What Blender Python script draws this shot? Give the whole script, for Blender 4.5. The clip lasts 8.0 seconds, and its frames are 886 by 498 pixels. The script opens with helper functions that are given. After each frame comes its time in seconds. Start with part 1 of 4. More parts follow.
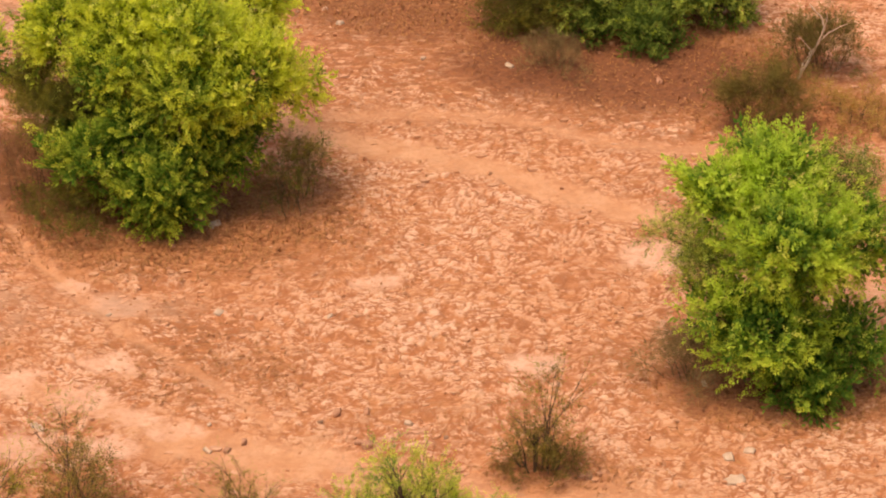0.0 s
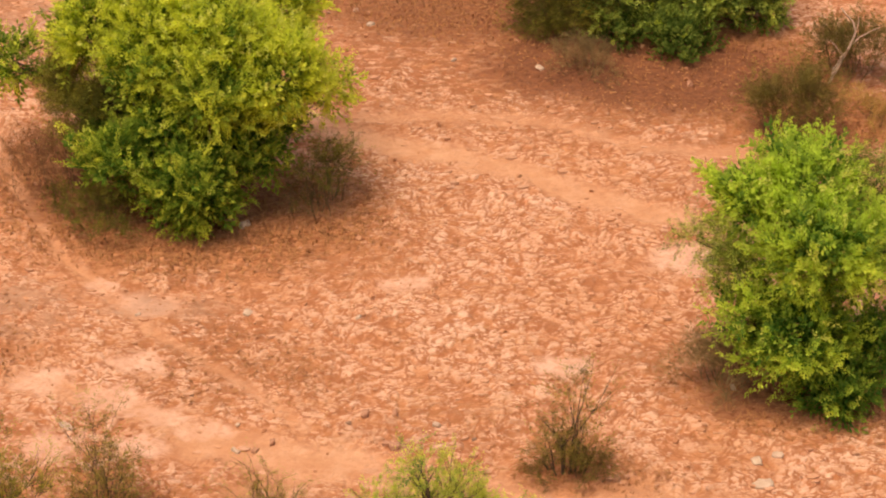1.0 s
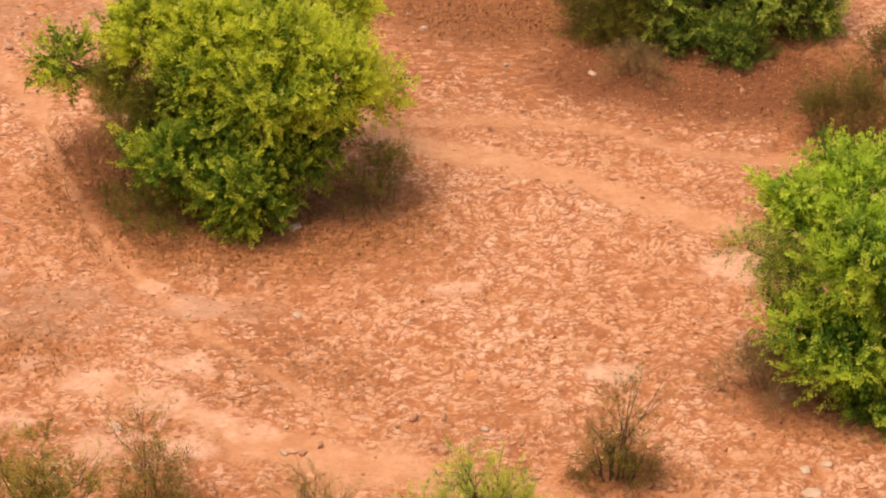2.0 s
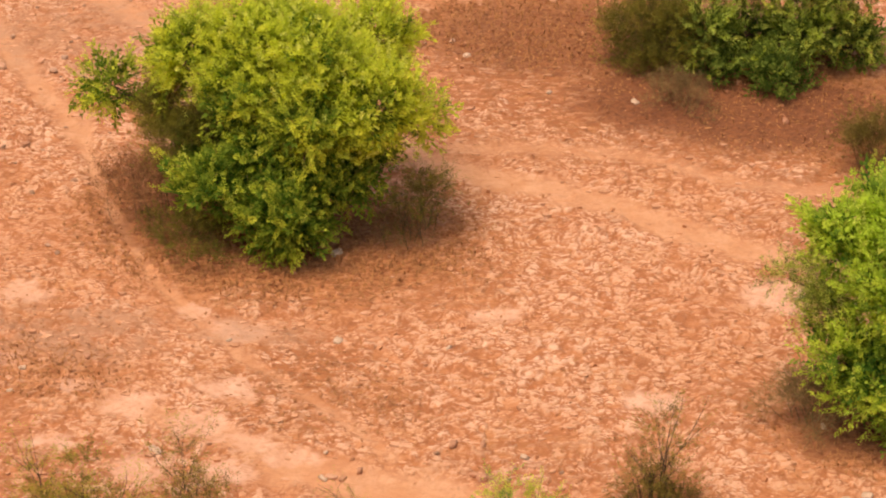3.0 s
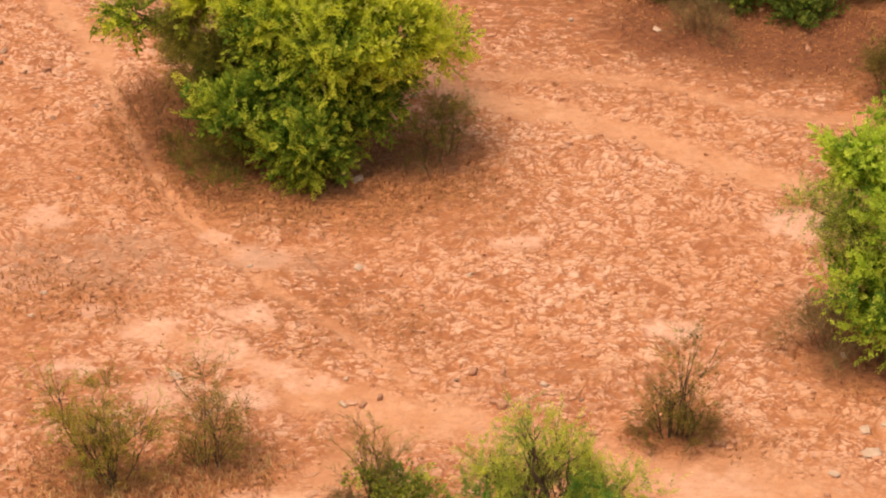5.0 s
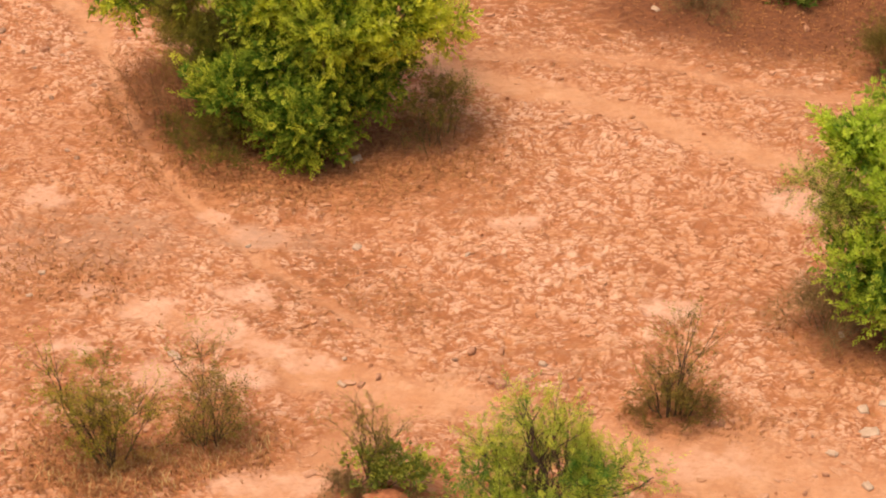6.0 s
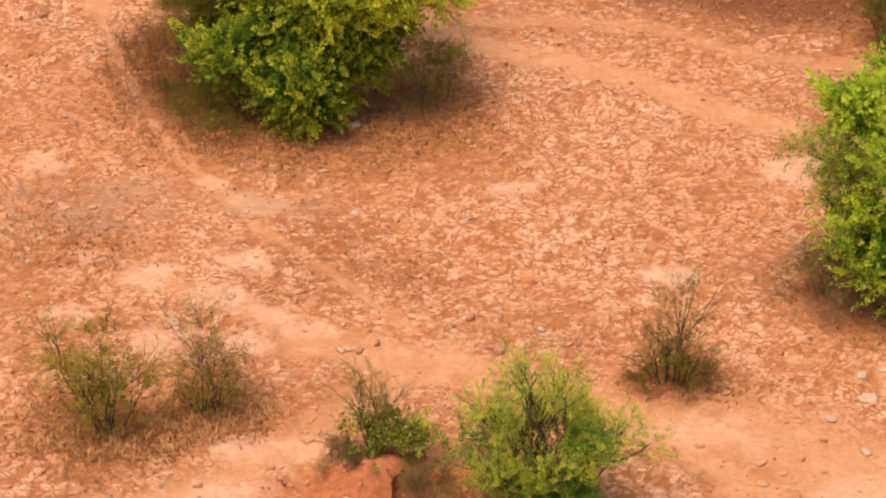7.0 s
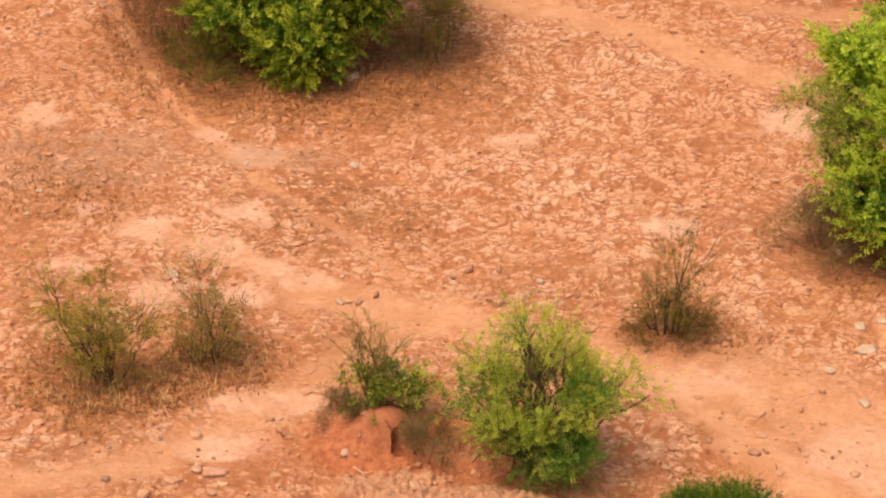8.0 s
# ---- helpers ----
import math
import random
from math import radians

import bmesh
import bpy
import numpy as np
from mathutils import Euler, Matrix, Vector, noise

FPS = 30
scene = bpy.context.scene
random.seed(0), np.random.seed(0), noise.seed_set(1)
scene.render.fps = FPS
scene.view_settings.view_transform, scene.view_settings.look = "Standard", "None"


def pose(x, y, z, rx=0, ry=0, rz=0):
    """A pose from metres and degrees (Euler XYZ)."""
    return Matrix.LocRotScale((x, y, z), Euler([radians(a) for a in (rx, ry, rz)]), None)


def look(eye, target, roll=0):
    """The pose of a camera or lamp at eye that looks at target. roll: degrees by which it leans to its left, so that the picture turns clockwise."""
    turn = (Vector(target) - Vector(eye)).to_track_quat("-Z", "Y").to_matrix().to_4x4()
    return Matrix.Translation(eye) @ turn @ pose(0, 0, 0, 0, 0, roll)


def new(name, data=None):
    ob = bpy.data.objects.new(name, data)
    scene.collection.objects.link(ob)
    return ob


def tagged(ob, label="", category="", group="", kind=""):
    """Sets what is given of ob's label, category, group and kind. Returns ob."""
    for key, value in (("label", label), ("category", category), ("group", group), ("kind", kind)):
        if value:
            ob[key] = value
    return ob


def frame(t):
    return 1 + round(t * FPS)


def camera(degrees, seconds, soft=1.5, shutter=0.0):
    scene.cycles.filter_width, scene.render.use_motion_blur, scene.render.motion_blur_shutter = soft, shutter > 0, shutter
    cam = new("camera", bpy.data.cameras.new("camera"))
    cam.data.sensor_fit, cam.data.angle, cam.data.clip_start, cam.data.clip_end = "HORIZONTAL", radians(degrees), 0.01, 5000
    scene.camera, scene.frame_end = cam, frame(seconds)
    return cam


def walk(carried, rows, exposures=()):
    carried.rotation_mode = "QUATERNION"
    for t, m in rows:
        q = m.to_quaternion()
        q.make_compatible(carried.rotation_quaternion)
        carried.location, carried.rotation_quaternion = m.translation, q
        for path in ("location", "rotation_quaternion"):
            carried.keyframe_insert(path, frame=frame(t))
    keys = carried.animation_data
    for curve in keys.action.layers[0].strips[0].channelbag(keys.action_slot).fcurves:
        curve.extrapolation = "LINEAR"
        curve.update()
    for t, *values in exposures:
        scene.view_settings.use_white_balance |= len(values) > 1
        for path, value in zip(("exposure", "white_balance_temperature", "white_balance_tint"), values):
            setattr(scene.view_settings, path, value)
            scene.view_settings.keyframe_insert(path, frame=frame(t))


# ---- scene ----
cam = camera(18.94, 8.0, soft=2.0)
EYE, LEAN = 20.0, 1.13
# seconds, yaw, pitch: a camera that hovers and turns
ROWS = [
    (0.0, -2.635, -31.292), (0.5, -2.411, -31.285), (1.0, -1.896, -31.267), (1.5, -1.25, -31.272), (1.7, -0.993, -31.266),
    (2.8, 0.245, -30.722), (3.0, 0.429, -30.63), (3.5, 0.786, -30.615), (4.0, 0.946, -31.155), (4.5, 0.93, -31.782),
    (4.7, 0.93, -31.968), (5.8, 0.865, -32.612), (6.0, 0.865, -32.648), (6.5, 0.841, -32.864), (7.0, 0.812, -33.379),
    (7.5, 0.776, -34.082), (8.0, 0.759, -34.418),
]
walk(cam, [(t, pose(0, 0, EYE, 0, 0, yaw) @ pose(0, 0, 0, 90 + pitch) @ pose(0, 0, 0, 0, 0, LEAN)) for t, yaw, pitch in ROWS], exposures=[(0.0, 0.14, 7300, 10.0)])

# ---- light: bright haze, a veiled high sun ----
SUN_UP, SUN_FROM = 72.0, -122.0  # degrees of height, and bearing to the right of the view's axis
world = bpy.data.worlds.new("sky")
scene.world = world
world.use_nodes = True
wn = world.node_tree
sky = wn.nodes.new("ShaderNodeTexSky")
sky.sky_type, sky.sun_disc = "NISHITA", False
sky.sun_elevation, sky.sun_rotation = radians(SUN_UP), radians(SUN_FROM)
sky.air_density, sky.dust_density, sky.ozone_density = 1.0, 6.0, 1.0
wn.nodes["Background"].inputs["Strength"].default_value = 0.15
wn.links.new(sky.outputs["Color"], wn.nodes["Background"].inputs["Color"])
sun_data = bpy.data.lights.new("sun", "SUN")
sun_data.energy, sun_data.angle, sun_data.color = 1.5, radians(30), (1.0, 0.92, 0.76)
sun = new("sun", sun_data)
away = Vector((math.sin(radians(SUN_FROM)) * math.cos(radians(SUN_UP)), math.cos(radians(SUN_FROM)) * math.cos(radians(SUN_UP)), math.sin(radians(SUN_UP))))
sun.matrix_world = look(away * 60, (0, 0, 0))


# ---- materials ----
def material(name, rough=0.9):
    m = bpy.data.materials.new(name)
    m.use_nodes = True
    b = m.node_tree.nodes["Principled BSDF"]
    b.inputs["Roughness"].default_value = rough
    b.inputs["Specular IOR Level"].default_value = 0.25
    return m, m.node_tree, b


def node(nt, kind, **values):
    n = nt.nodes.new(kind)
    for k, v in values.items():
        n.inputs[k.replace("_", " ")].default_value = v
    return n


def mix(nt, fac, a, b):
    n = nt.nodes.new("ShaderNodeMix")
    n.data_type = "RGBA"
    for i, v in ((0, fac), (6, a), (7, b)):
        if isinstance(v, (int, float)):
            n.inputs[i].default_value = v
        elif isinstance(v, tuple):
            n.inputs[i].default_value = (*v, 1)
        else:
            nt.links.new(v, n.inputs[i])
    return n.outputs[2]


def ramp(nt, value, lo, hi):
    n = nt.nodes.new("ShaderNodeMapRange")
    n.interpolation_type = "SMOOTHSTEP"
    n.inputs["From Min"].default_value, n.inputs["From Max"].default_value = lo, hi
    nt.links.new(value, n.inputs["Value"])
    return n.outputs["Result"]


def times(nt, a, b):
    n = nt.nodes.new("ShaderNodeMath")
    n.operation = "MULTIPLY"
    for i, v in ((0, a), (1, b)):
        if isinstance(v, (int, float)):
            n.inputs[i].default_value = v
        else:
            nt.links.new(v, n.inputs[i])
    return n.outputs[0]


def noise_tex(nt, scale, detail=4.0, rough=0.6, stretch=None):
    co = nt.nodes.new("ShaderNodeTexCoord").outputs["Object"]
    if stretch:
        mp = nt.nodes.new("ShaderNodeMapping")
        mp.inputs["Scale"].default_value = stretch
        nt.links.new(co, mp.inputs["Vector"])
        co = mp.outputs["Vector"]
    n = node(nt, "ShaderNodeTexNoise", Scale=scale, Detail=detail, Roughness=rough)
    nt.links.new(co, n.inputs["Vector"])
    return n.outputs["Fac"]


def attribute(nt, name):
    n = nt.nodes.new("ShaderNodeAttribute")
    n.attribute_name = name
    return n.outputs["Fac"]


def bump(nt, b, height, strength, distance):
    n = node(nt, "ShaderNodeBump", Strength=strength, Distance=distance)
    nt.links.new(height, n.inputs["Height"])
    nt.links.new(n.outputs["Normal"], b.inputs["Normal"])


def soil_material():
    m, nt, b = material("dry_red_soil", 0.95)
    broad, mid, fine = noise_tex(nt, 0.45, 3), noise_tex(nt, 2.2, 5), noise_tex(nt, 13, 6, 0.7, (0.7, 1.0, 1))
    grit = noise_tex(nt, 60, 3, 0.7)
    loose = mix(nt, ramp(nt, mid, 0.35, 0.7), (0.465, 0.172, 0.070), (0.56, 0.236, 0.108))
    loose = mix(nt, times(nt, ramp(nt, fine, 0.46, 0.66), 0.8), loose, (0.37, 0.125, 0.052))
    crust = mix(nt, ramp(nt, broad, 0.35, 0.65), (0.648, 0.336, 0.196), (0.722, 0.420, 0.274))
    crust = mix(nt, times(nt, ramp(nt, fine, 0.48, 0.70), 0.8), crust, (0.575, 0.245, 0.12))
    c = mix(nt, attribute(nt, "crust"), loose, crust)
    co = nt.nodes.new("ShaderNodeTexCoord").outputs["Object"]
    bend = node(nt, "ShaderNodeTexNoise", Scale=9.0, Detail=3.0)
    nt.links.new(co, bend.inputs["Vector"])
    shift = nt.nodes.new("ShaderNodeVectorMath")
    shift.operation = "MULTIPLY_ADD"
    shift.inputs[1].default_value = (0.16, 0.14, 0.0)
    nt.links.new(bend.outputs["Color"], shift.inputs[0])
    nt.links.new(co, shift.inputs[2])
    wide = node(nt, "ShaderNodeTexNoise", Scale=0.9, Detail=2.0)
    nt.links.new(co, wide.inputs["Vector"])
    swing = nt.nodes.new("ShaderNodeVectorMath")
    swing.operation = "MULTIPLY_ADD"
    swing.inputs[1].default_value = (0.2, 1.6, 0.0)
    nt.links.new(wide.outputs["Color"], swing.inputs[0])
    nt.links.new(shift.outputs[0], swing.inputs[2])
    squash = nt.nodes.new("ShaderNodeMapping")
    squash.inputs["Scale"].default_value = (0.66, 1.0, 0.0)
    nt.links.new(swing.outputs[0], squash.inputs["Vector"])
    crack = node(nt, "ShaderNodeTexVoronoi", Scale=8.2)
    crack.feature = "DISTANCE_TO_EDGE"
    nt.links.new(squash.outputs["Vector"], crack.inputs["Vector"])
    gap = ramp(nt, crack.outputs["Distance"], 0.19, 0.02)
    gap = times(nt, gap, ramp(nt, noise_tex(nt, 4.6, 4, 0.65, (0.7, 1.0, 1.0)), 0.38, 0.54))
    dull = times(nt, ramp(nt, noise_tex(nt, 0.75, 5, 0.62), 0.46, 0.64), ramp(nt, fine, 0.30, 0.62))
    c = mix(nt, times(nt, dull, 0.42), c, (0.47, 0.20, 0.075))
    blotch = ramp(nt, noise_tex(nt, 6.5, 5, 0.62, (0.55, 1.25, 1.0)), 0.45, 0.53)
    c = mix(nt, times(nt, attribute(nt, "dull"), times(nt, blotch, 0.95)), c, (0.29, 0.100, 0.036))
    c = mix(nt, times(nt, gap, 0.95), c, (0.37, 0.128, 0.052))
    track = mix(nt, ramp(nt, mid, 0.3, 0.7), (0.60, 0.28, 0.142), (0.68, 0.36, 0.205))
    track = mix(nt, times(nt, ramp(nt, fine, 0.5, 0.7), 0.5), track, (0.50, 0.20, 0.09))
    track = mix(nt, times(nt, ramp(nt, noise_tex(nt, 1.9, 5, 0.6), 0.46, 0.62), 0.5), track, (0.53, 0.225, 0.10))
    c = mix(nt, attribute(nt, "track"), c, track)
    bare = mix(nt, ramp(nt, mid, 0.3, 0.7), (0.64, 0.335, 0.21), (0.73, 0.42, 0.285))
    bare = mix(nt, times(nt, ramp(nt, fine, 0.46, 0.66), 0.7), bare, (0.56, 0.25, 0.125))
    c = mix(nt, attribute(nt, "bare"), c, bare)
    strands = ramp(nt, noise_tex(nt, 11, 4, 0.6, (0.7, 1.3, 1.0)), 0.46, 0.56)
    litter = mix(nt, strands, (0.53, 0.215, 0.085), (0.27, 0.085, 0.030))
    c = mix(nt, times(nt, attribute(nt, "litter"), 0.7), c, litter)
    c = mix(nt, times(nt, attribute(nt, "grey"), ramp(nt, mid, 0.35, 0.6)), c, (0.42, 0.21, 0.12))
    # humus under the bushes, with their shade put into its dark colour
    c = mix(nt, attribute(nt, "shaded_duff"), c, mix(nt, ramp(nt, fine, 0.38, 0.65), (0.25, 0.088, 0.036), (0.16, 0.054, 0.024)))
    bank = mix(nt, ramp(nt, fine, 0.4, 0.65), (0.50, 0.175, 0.078), (0.37, 0.110, 0.046))
    c = mix(nt, attribute(nt, "bank"), c, bank)
    ledge = mix(nt, ramp(nt, fine, 0.4, 0.62), (0.56, 0.285, 0.16), (0.40, 0.17, 0.088))
    c = mix(nt, attribute(nt, "ledge"), c, ledge)
    c = mix(nt, times(nt, ramp(nt, grit, 0.55, 0.75), 0.35), c, (0.34, 0.14, 0.065))
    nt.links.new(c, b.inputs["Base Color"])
    bump(nt, b, fine, 0.6, 0.03)
    return m


def leaf_material(name, old, young, dry=None, soft=0.55):
    """Foliage: old to young leaf colour by tone, which also carries the crown's shade; light passes through."""
    m, nt, b = material(name, 0.8)
    b.inputs["Specular IOR Level"].default_value = 0.12
    rnd = nt.nodes.new("ShaderNodeNewGeometry").outputs["Random Per Island"]
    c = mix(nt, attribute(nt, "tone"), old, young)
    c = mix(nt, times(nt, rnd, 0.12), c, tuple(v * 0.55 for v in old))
    if dry:
        c = mix(nt, times(nt, ramp(nt, rnd, 0.96, 0.99), 0.6), c, dry)
    nt.links.new(c, b.inputs["Base Color"])
    t = nt.nodes.new("ShaderNodeBsdfTranslucent")
    nt.links.new(c, t.inputs["Color"])
    ms = nt.nodes.new("ShaderNodeMixShader")
    ms.inputs[0].default_value = soft
    nt.links.new(b.outputs[0], ms.inputs[1])
    nt.links.new(t.outputs[0], ms.inputs[2])
    nt.links.new(ms.outputs[0], nt.nodes["Material Output"].inputs["Surface"])
    return m


def plain_material(name, dark, light, scale, rough=0.9, relief=0.01, vary=0.0):
    m, nt, b = material(name, rough)
    n1, n2 = noise_tex(nt, scale, 5, 0.65), noise_tex(nt, scale * 6, 4, 0.7)
    c = mix(nt, ramp(nt, n1, 0.32, 0.68), dark, light)
    c = mix(nt, times(nt, ramp(nt, n2, 0.5, 0.75), 0.6), c, tuple(v * 0.6 for v in dark))
    if vary:
        rnd = nt.nodes.new("ShaderNodeNewGeometry").outputs["Random Per Island"]
        c = mix(nt, times(nt, rnd, vary), c, tuple(v * 0.5 for v in dark))
    nt.links.new(c, b.inputs["Base Color"])
    bump(nt, b, n2, 0.5, relief)
    return m


SOIL = soil_material()
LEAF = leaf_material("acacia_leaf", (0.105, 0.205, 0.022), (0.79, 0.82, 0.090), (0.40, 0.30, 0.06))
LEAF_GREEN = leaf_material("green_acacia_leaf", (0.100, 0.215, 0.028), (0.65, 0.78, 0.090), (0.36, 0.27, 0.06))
BLOSSOM = leaf_material("pale_flower_spike", (0.56, 0.64, 0.06), (0.84, 0.84, 0.17))
LEAF_MUTED = leaf_material("muted_acacia_leaf", (0.095, 0.150, 0.022), (0.66, 0.74, 0.13), (0.36, 0.24, 0.06))
LEAF_DARK = leaf_material("dull_green_leaf", (0.07, 0.15, 0.020), (0.28, 0.37, 0.035), (0.27, 0.20, 0.06))
LEAF_BRIGHT = leaf_material("fresh_feathery_leaf", (0.125, 0.285, 0.048), (0.74, 0.74, 0.110), (0.40, 0.32, 0.06))
LEAF_OLIVE = leaf_material("sparse_olive_leaf", (0.145, 0.142, 0.028), (0.54, 0.46, 0.070), (0.42, 0.24, 0.07))
LEAF_DRY = leaf_material("browning_olive_leaf", (0.17, 0.13, 0.035), (0.50, 0.40, 0.085), (0.42, 0.24, 0.07))
LEAF_BROAD = leaf_material("broad_green_leaf", (0.18, 0.225, 0.042), (0.68, 0.66, 0.11), None, 0.48)
BARK = plain_material("grey_brown_bark", (0.085, 0.05, 0.03), (0.16, 0.10, 0.06), 14, 0.9, 0.01)
TWIG = plain_material("dry_twig", (0.16, 0.09, 0.045), (0.28, 0.17, 0.09), 9, 0.9, 0.005)
TWIG_DARK = plain_material("dark_dead_twig", (0.14, 0.080, 0.034), (0.25, 0.155, 0.065), 6, 0.9, 0.004, 0.35)
TWIG_LITTER = plain_material("rusty_dead_twig", (0.26, 0.105, 0.042), (0.40, 0.18, 0.075), 6, 0.9, 0.004, 0.3)
BLEACHED = plain_material("bleached_wood", (0.52, 0.34, 0.22), (0.70, 0.50, 0.35), 10, 0.8, 0.006)
STRAW = plain_material("dry_grass", (0.37, 0.14, 0.046), (0.55, 0.26, 0.095), 3, 0.9, 0.003, 0.45)
STRAW_YELLOW = plain_material("yellowed_grass", (0.44, 0.24, 0.055), (0.62, 0.38, 0.10), 3, 0.9, 0.003, 0.45)
STRAW_PALE = plain_material("pale_straw", (0.50, 0.29, 0.11), (0.70, 0.46, 0.20), 3, 0.9, 0.003, 0.4)
STRAW_GREY = plain_material("grey_dry_twiglets", (0.24, 0.145, 0.052), (0.40, 0.26, 0.10), 3, 0.9, 0.003, 0.6)
FLAKE = plain_material("fallen_leaf_and_bark", (0.34, 0.125, 0.046), (0.50, 0.225, 0.092), 4, 0.9, 0.003, 0.35)
CHIP = plain_material("pale_soil_chip", (0.57, 0.25, 0.12), (0.72, 0.385, 0.235), 4, 0.95, 0.004, 0.45)
BANK = plain_material("red_bank_soil", (0.37, 0.118, 0.052), (0.51, 0.185, 0.088), 7, 0.95, 0.02)
CRUMB = plain_material("soil_crumb", (0.46, 0.18, 0.08), (0.68, 0.33, 0.175), 5, 0.95, 0.004, 0.2)
STONE_PALE = plain_material("pale_grey_stone", (0.50, 0.32, 0.21), (0.64, 0.44, 0.31), 8, 0.9, 0.01)
STONE_PINK = plain_material("pinkish_sandstone", (0.53, 0.25, 0.14), (0.68, 0.37, 0.23), 8, 0.9, 0.01)
PEBBLE = plain_material("pinkish_pebble", (0.36, 0.18, 0.105), (0.62, 0.36, 0.235), 6, 0.9, 0.006, 0.6)
STONE_DARK = plain_material("dark_brown_stone", (0.40, 0.175, 0.095), (0.56, 0.28, 0.165), 8, 0.9, 0.01)

# ---- mesh helpers ----
RNG = np.random.default_rng(7)


class Geo:
    """Quads gathered in arrays, with a tone for each corner point."""

    def __init__(self):
        self.v, self.f, self.t, self.n = [], [], [], 0

    def add(self, v, f, tone=0.5):
        v = np.asarray(v, float).reshape(-1, 3)
        self.v.append(v)
        self.f.append(np.asarray(f, int).reshape(-1, 4) + self.n)
        self.t.append(np.broadcast_to(np.asarray(tone, float), (len(v),)))
        self.n += len(v)

    def mesh(self, name, mat, smooth=False, extra=None):
        me = bpy.data.meshes.new(name)
        v, f, t = np.concatenate(self.v), np.concatenate(self.f), np.concatenate(self.t)
        me.vertices.add(len(v))
        me.vertices.foreach_set("co", v.astype(np.float32).ravel())
        me.loops.add(f.size)
        me.loops.foreach_set("vertex_index", f.astype(np.int32).ravel())
        me.polygons.add(len(f))
        me.polygons.foreach_set("loop_start", np.arange(0, f.size, 4, dtype=np.int32))
        me.polygons.foreach_set("use_smooth", np.full(len(f), smooth))
        me.update(calc_edges=True)
        for key, values in {"tone": t, **(extra or {})}.items():
            a = me.attributes.new(key, "FLOAT", "POINT")
            a.data.foreach_set("value", np.asarray(values, np.float32))
        me.materials.append(mat)
        return me


def part(name, geo, mat, parent, label="", smooth=True):
    ob = new(name, geo.mesh(name, mat, smooth))
    ob.parent = parent
    return tagged(ob, label)


def empty(name, at, label, category, group=""):
    ob = new(name)
    ob.empty_display_size = 0.2
    ob.location = at
    return tagged(ob, label, category, group, "thing")


def unit(v):
    return v / (np.linalg.norm(v, axis=-1, keepdims=True) + 1e-9)


def tube(geo, pts, r0, r1, sides=5):
    """A tapered round stick along a line of points."""
    pts = np.asarray(pts, float)
    n = len(pts)
    d = unit(np.gradient(pts, axis=0))
    ref = np.where(np.abs(d[:, 2:3]) > 0.9, [[1.0, 0, 0]], [[0, 0, 1.0]])
    a = unit(np.cross(d, ref))
    b = np.cross(d, a)
    ang = np.arange(sides) * 2 * np.pi / sides
    r = np.linspace(r0, r1, n)[:, None, None]
    ring = pts[:, None] + r * (np.cos(ang)[None, :, None] * a[:, None] + np.sin(ang)[None, :, None] * b[:, None])
    i, j = np.meshgrid(np.arange(n - 1), np.arange(sides), indexing="ij")
    k = (j + 1) % sides
    geo.add(ring, np.stack([i * sides + j, i * sides + k, (i + 1) * sides + k, (i + 1) * sides + j], -1))


def bent(a, b, sag=0.1, n=7):
    """A gently crooked line from a to b."""
    a, b = np.asarray(a, float), np.asarray(b, float)
    s = np.linspace(0, 1, n)[:, None]
    wob = RNG.normal(0, 1, (n, 3)).cumsum(0) * 0.03 * np.linalg.norm(b - a)
    wob -= s * wob[-1]
    wob[0] = 0
    up = np.array([0, 0, sag * np.linalg.norm(b - a)])
    return a + (b - a) * s + wob * np.sin(np.pi * s) + up * np.sin(np.pi * s)


def spray_kit(count, length, leaves, leaf_long, leaf_wide, spread, seed):
    """Shoots along +z: leaflets laid like scales round a bowed stalk, as arrays of quads."""
    rng = np.random.default_rng(seed)
    kit = []
    for _ in range(count):
        n = int(leaves * rng.uniform(0.8, 1.2))
        s = np.sort(rng.uniform(0.0, 0.92, n))
        bow = rng.normal(0, 0.30, 2)
        stem = np.stack([bow[0] * s * s, bow[1] * s * s, s], -1) * length
        along = unit(np.stack([2 * bow[0] * s, 2 * bow[1] * s, np.ones(n)], -1))
        ang = np.arange(n) * 2.4 + rng.uniform(0, 0.8, n)
        radial = unit(np.stack([np.cos(ang), np.sin(ang), np.zeros(n)], -1))
        side = unit(np.cross(along, radial) + rng.normal(0, 0.22, (n, 3)))
        out = unit(along * rng.uniform(0.35, 1.0, (n, 1)) + radial * rng.uniform(0.3, 0.9, (n, 1)) + rng.normal(0, 0.15, (n, 3)))
        fat = (np.sin(np.pi * (0.18 + 0.72 * s)) ** 0.7)[:, None]
        ll = leaf_long * rng.uniform(0.7, 1.3, (n, 1)) * fat
        ww = leaf_wide * rng.uniform(0.7, 1.3, (n, 1)) * (0.5 + 0.5 * fat)
        start = stem + radial * spread * 0.4 * fat
        mid = start + out * ll * 0.45
        quad = np.stack([start, mid - side * ww * 0.5, start + out * ll, mid + side * ww * 0.5], 1)
        kit.append(quad.reshape(-1, 3))
    return kit


def turn_to(d, rng):
    """Rotations that carry +z to each direction d, with a random spin."""
    z = unit(d)
    r = rng.normal(0, 1, z.shape)
    x = unit(np.cross(r, z))
    return np.stack([x, np.cross(z, x), z], -1)


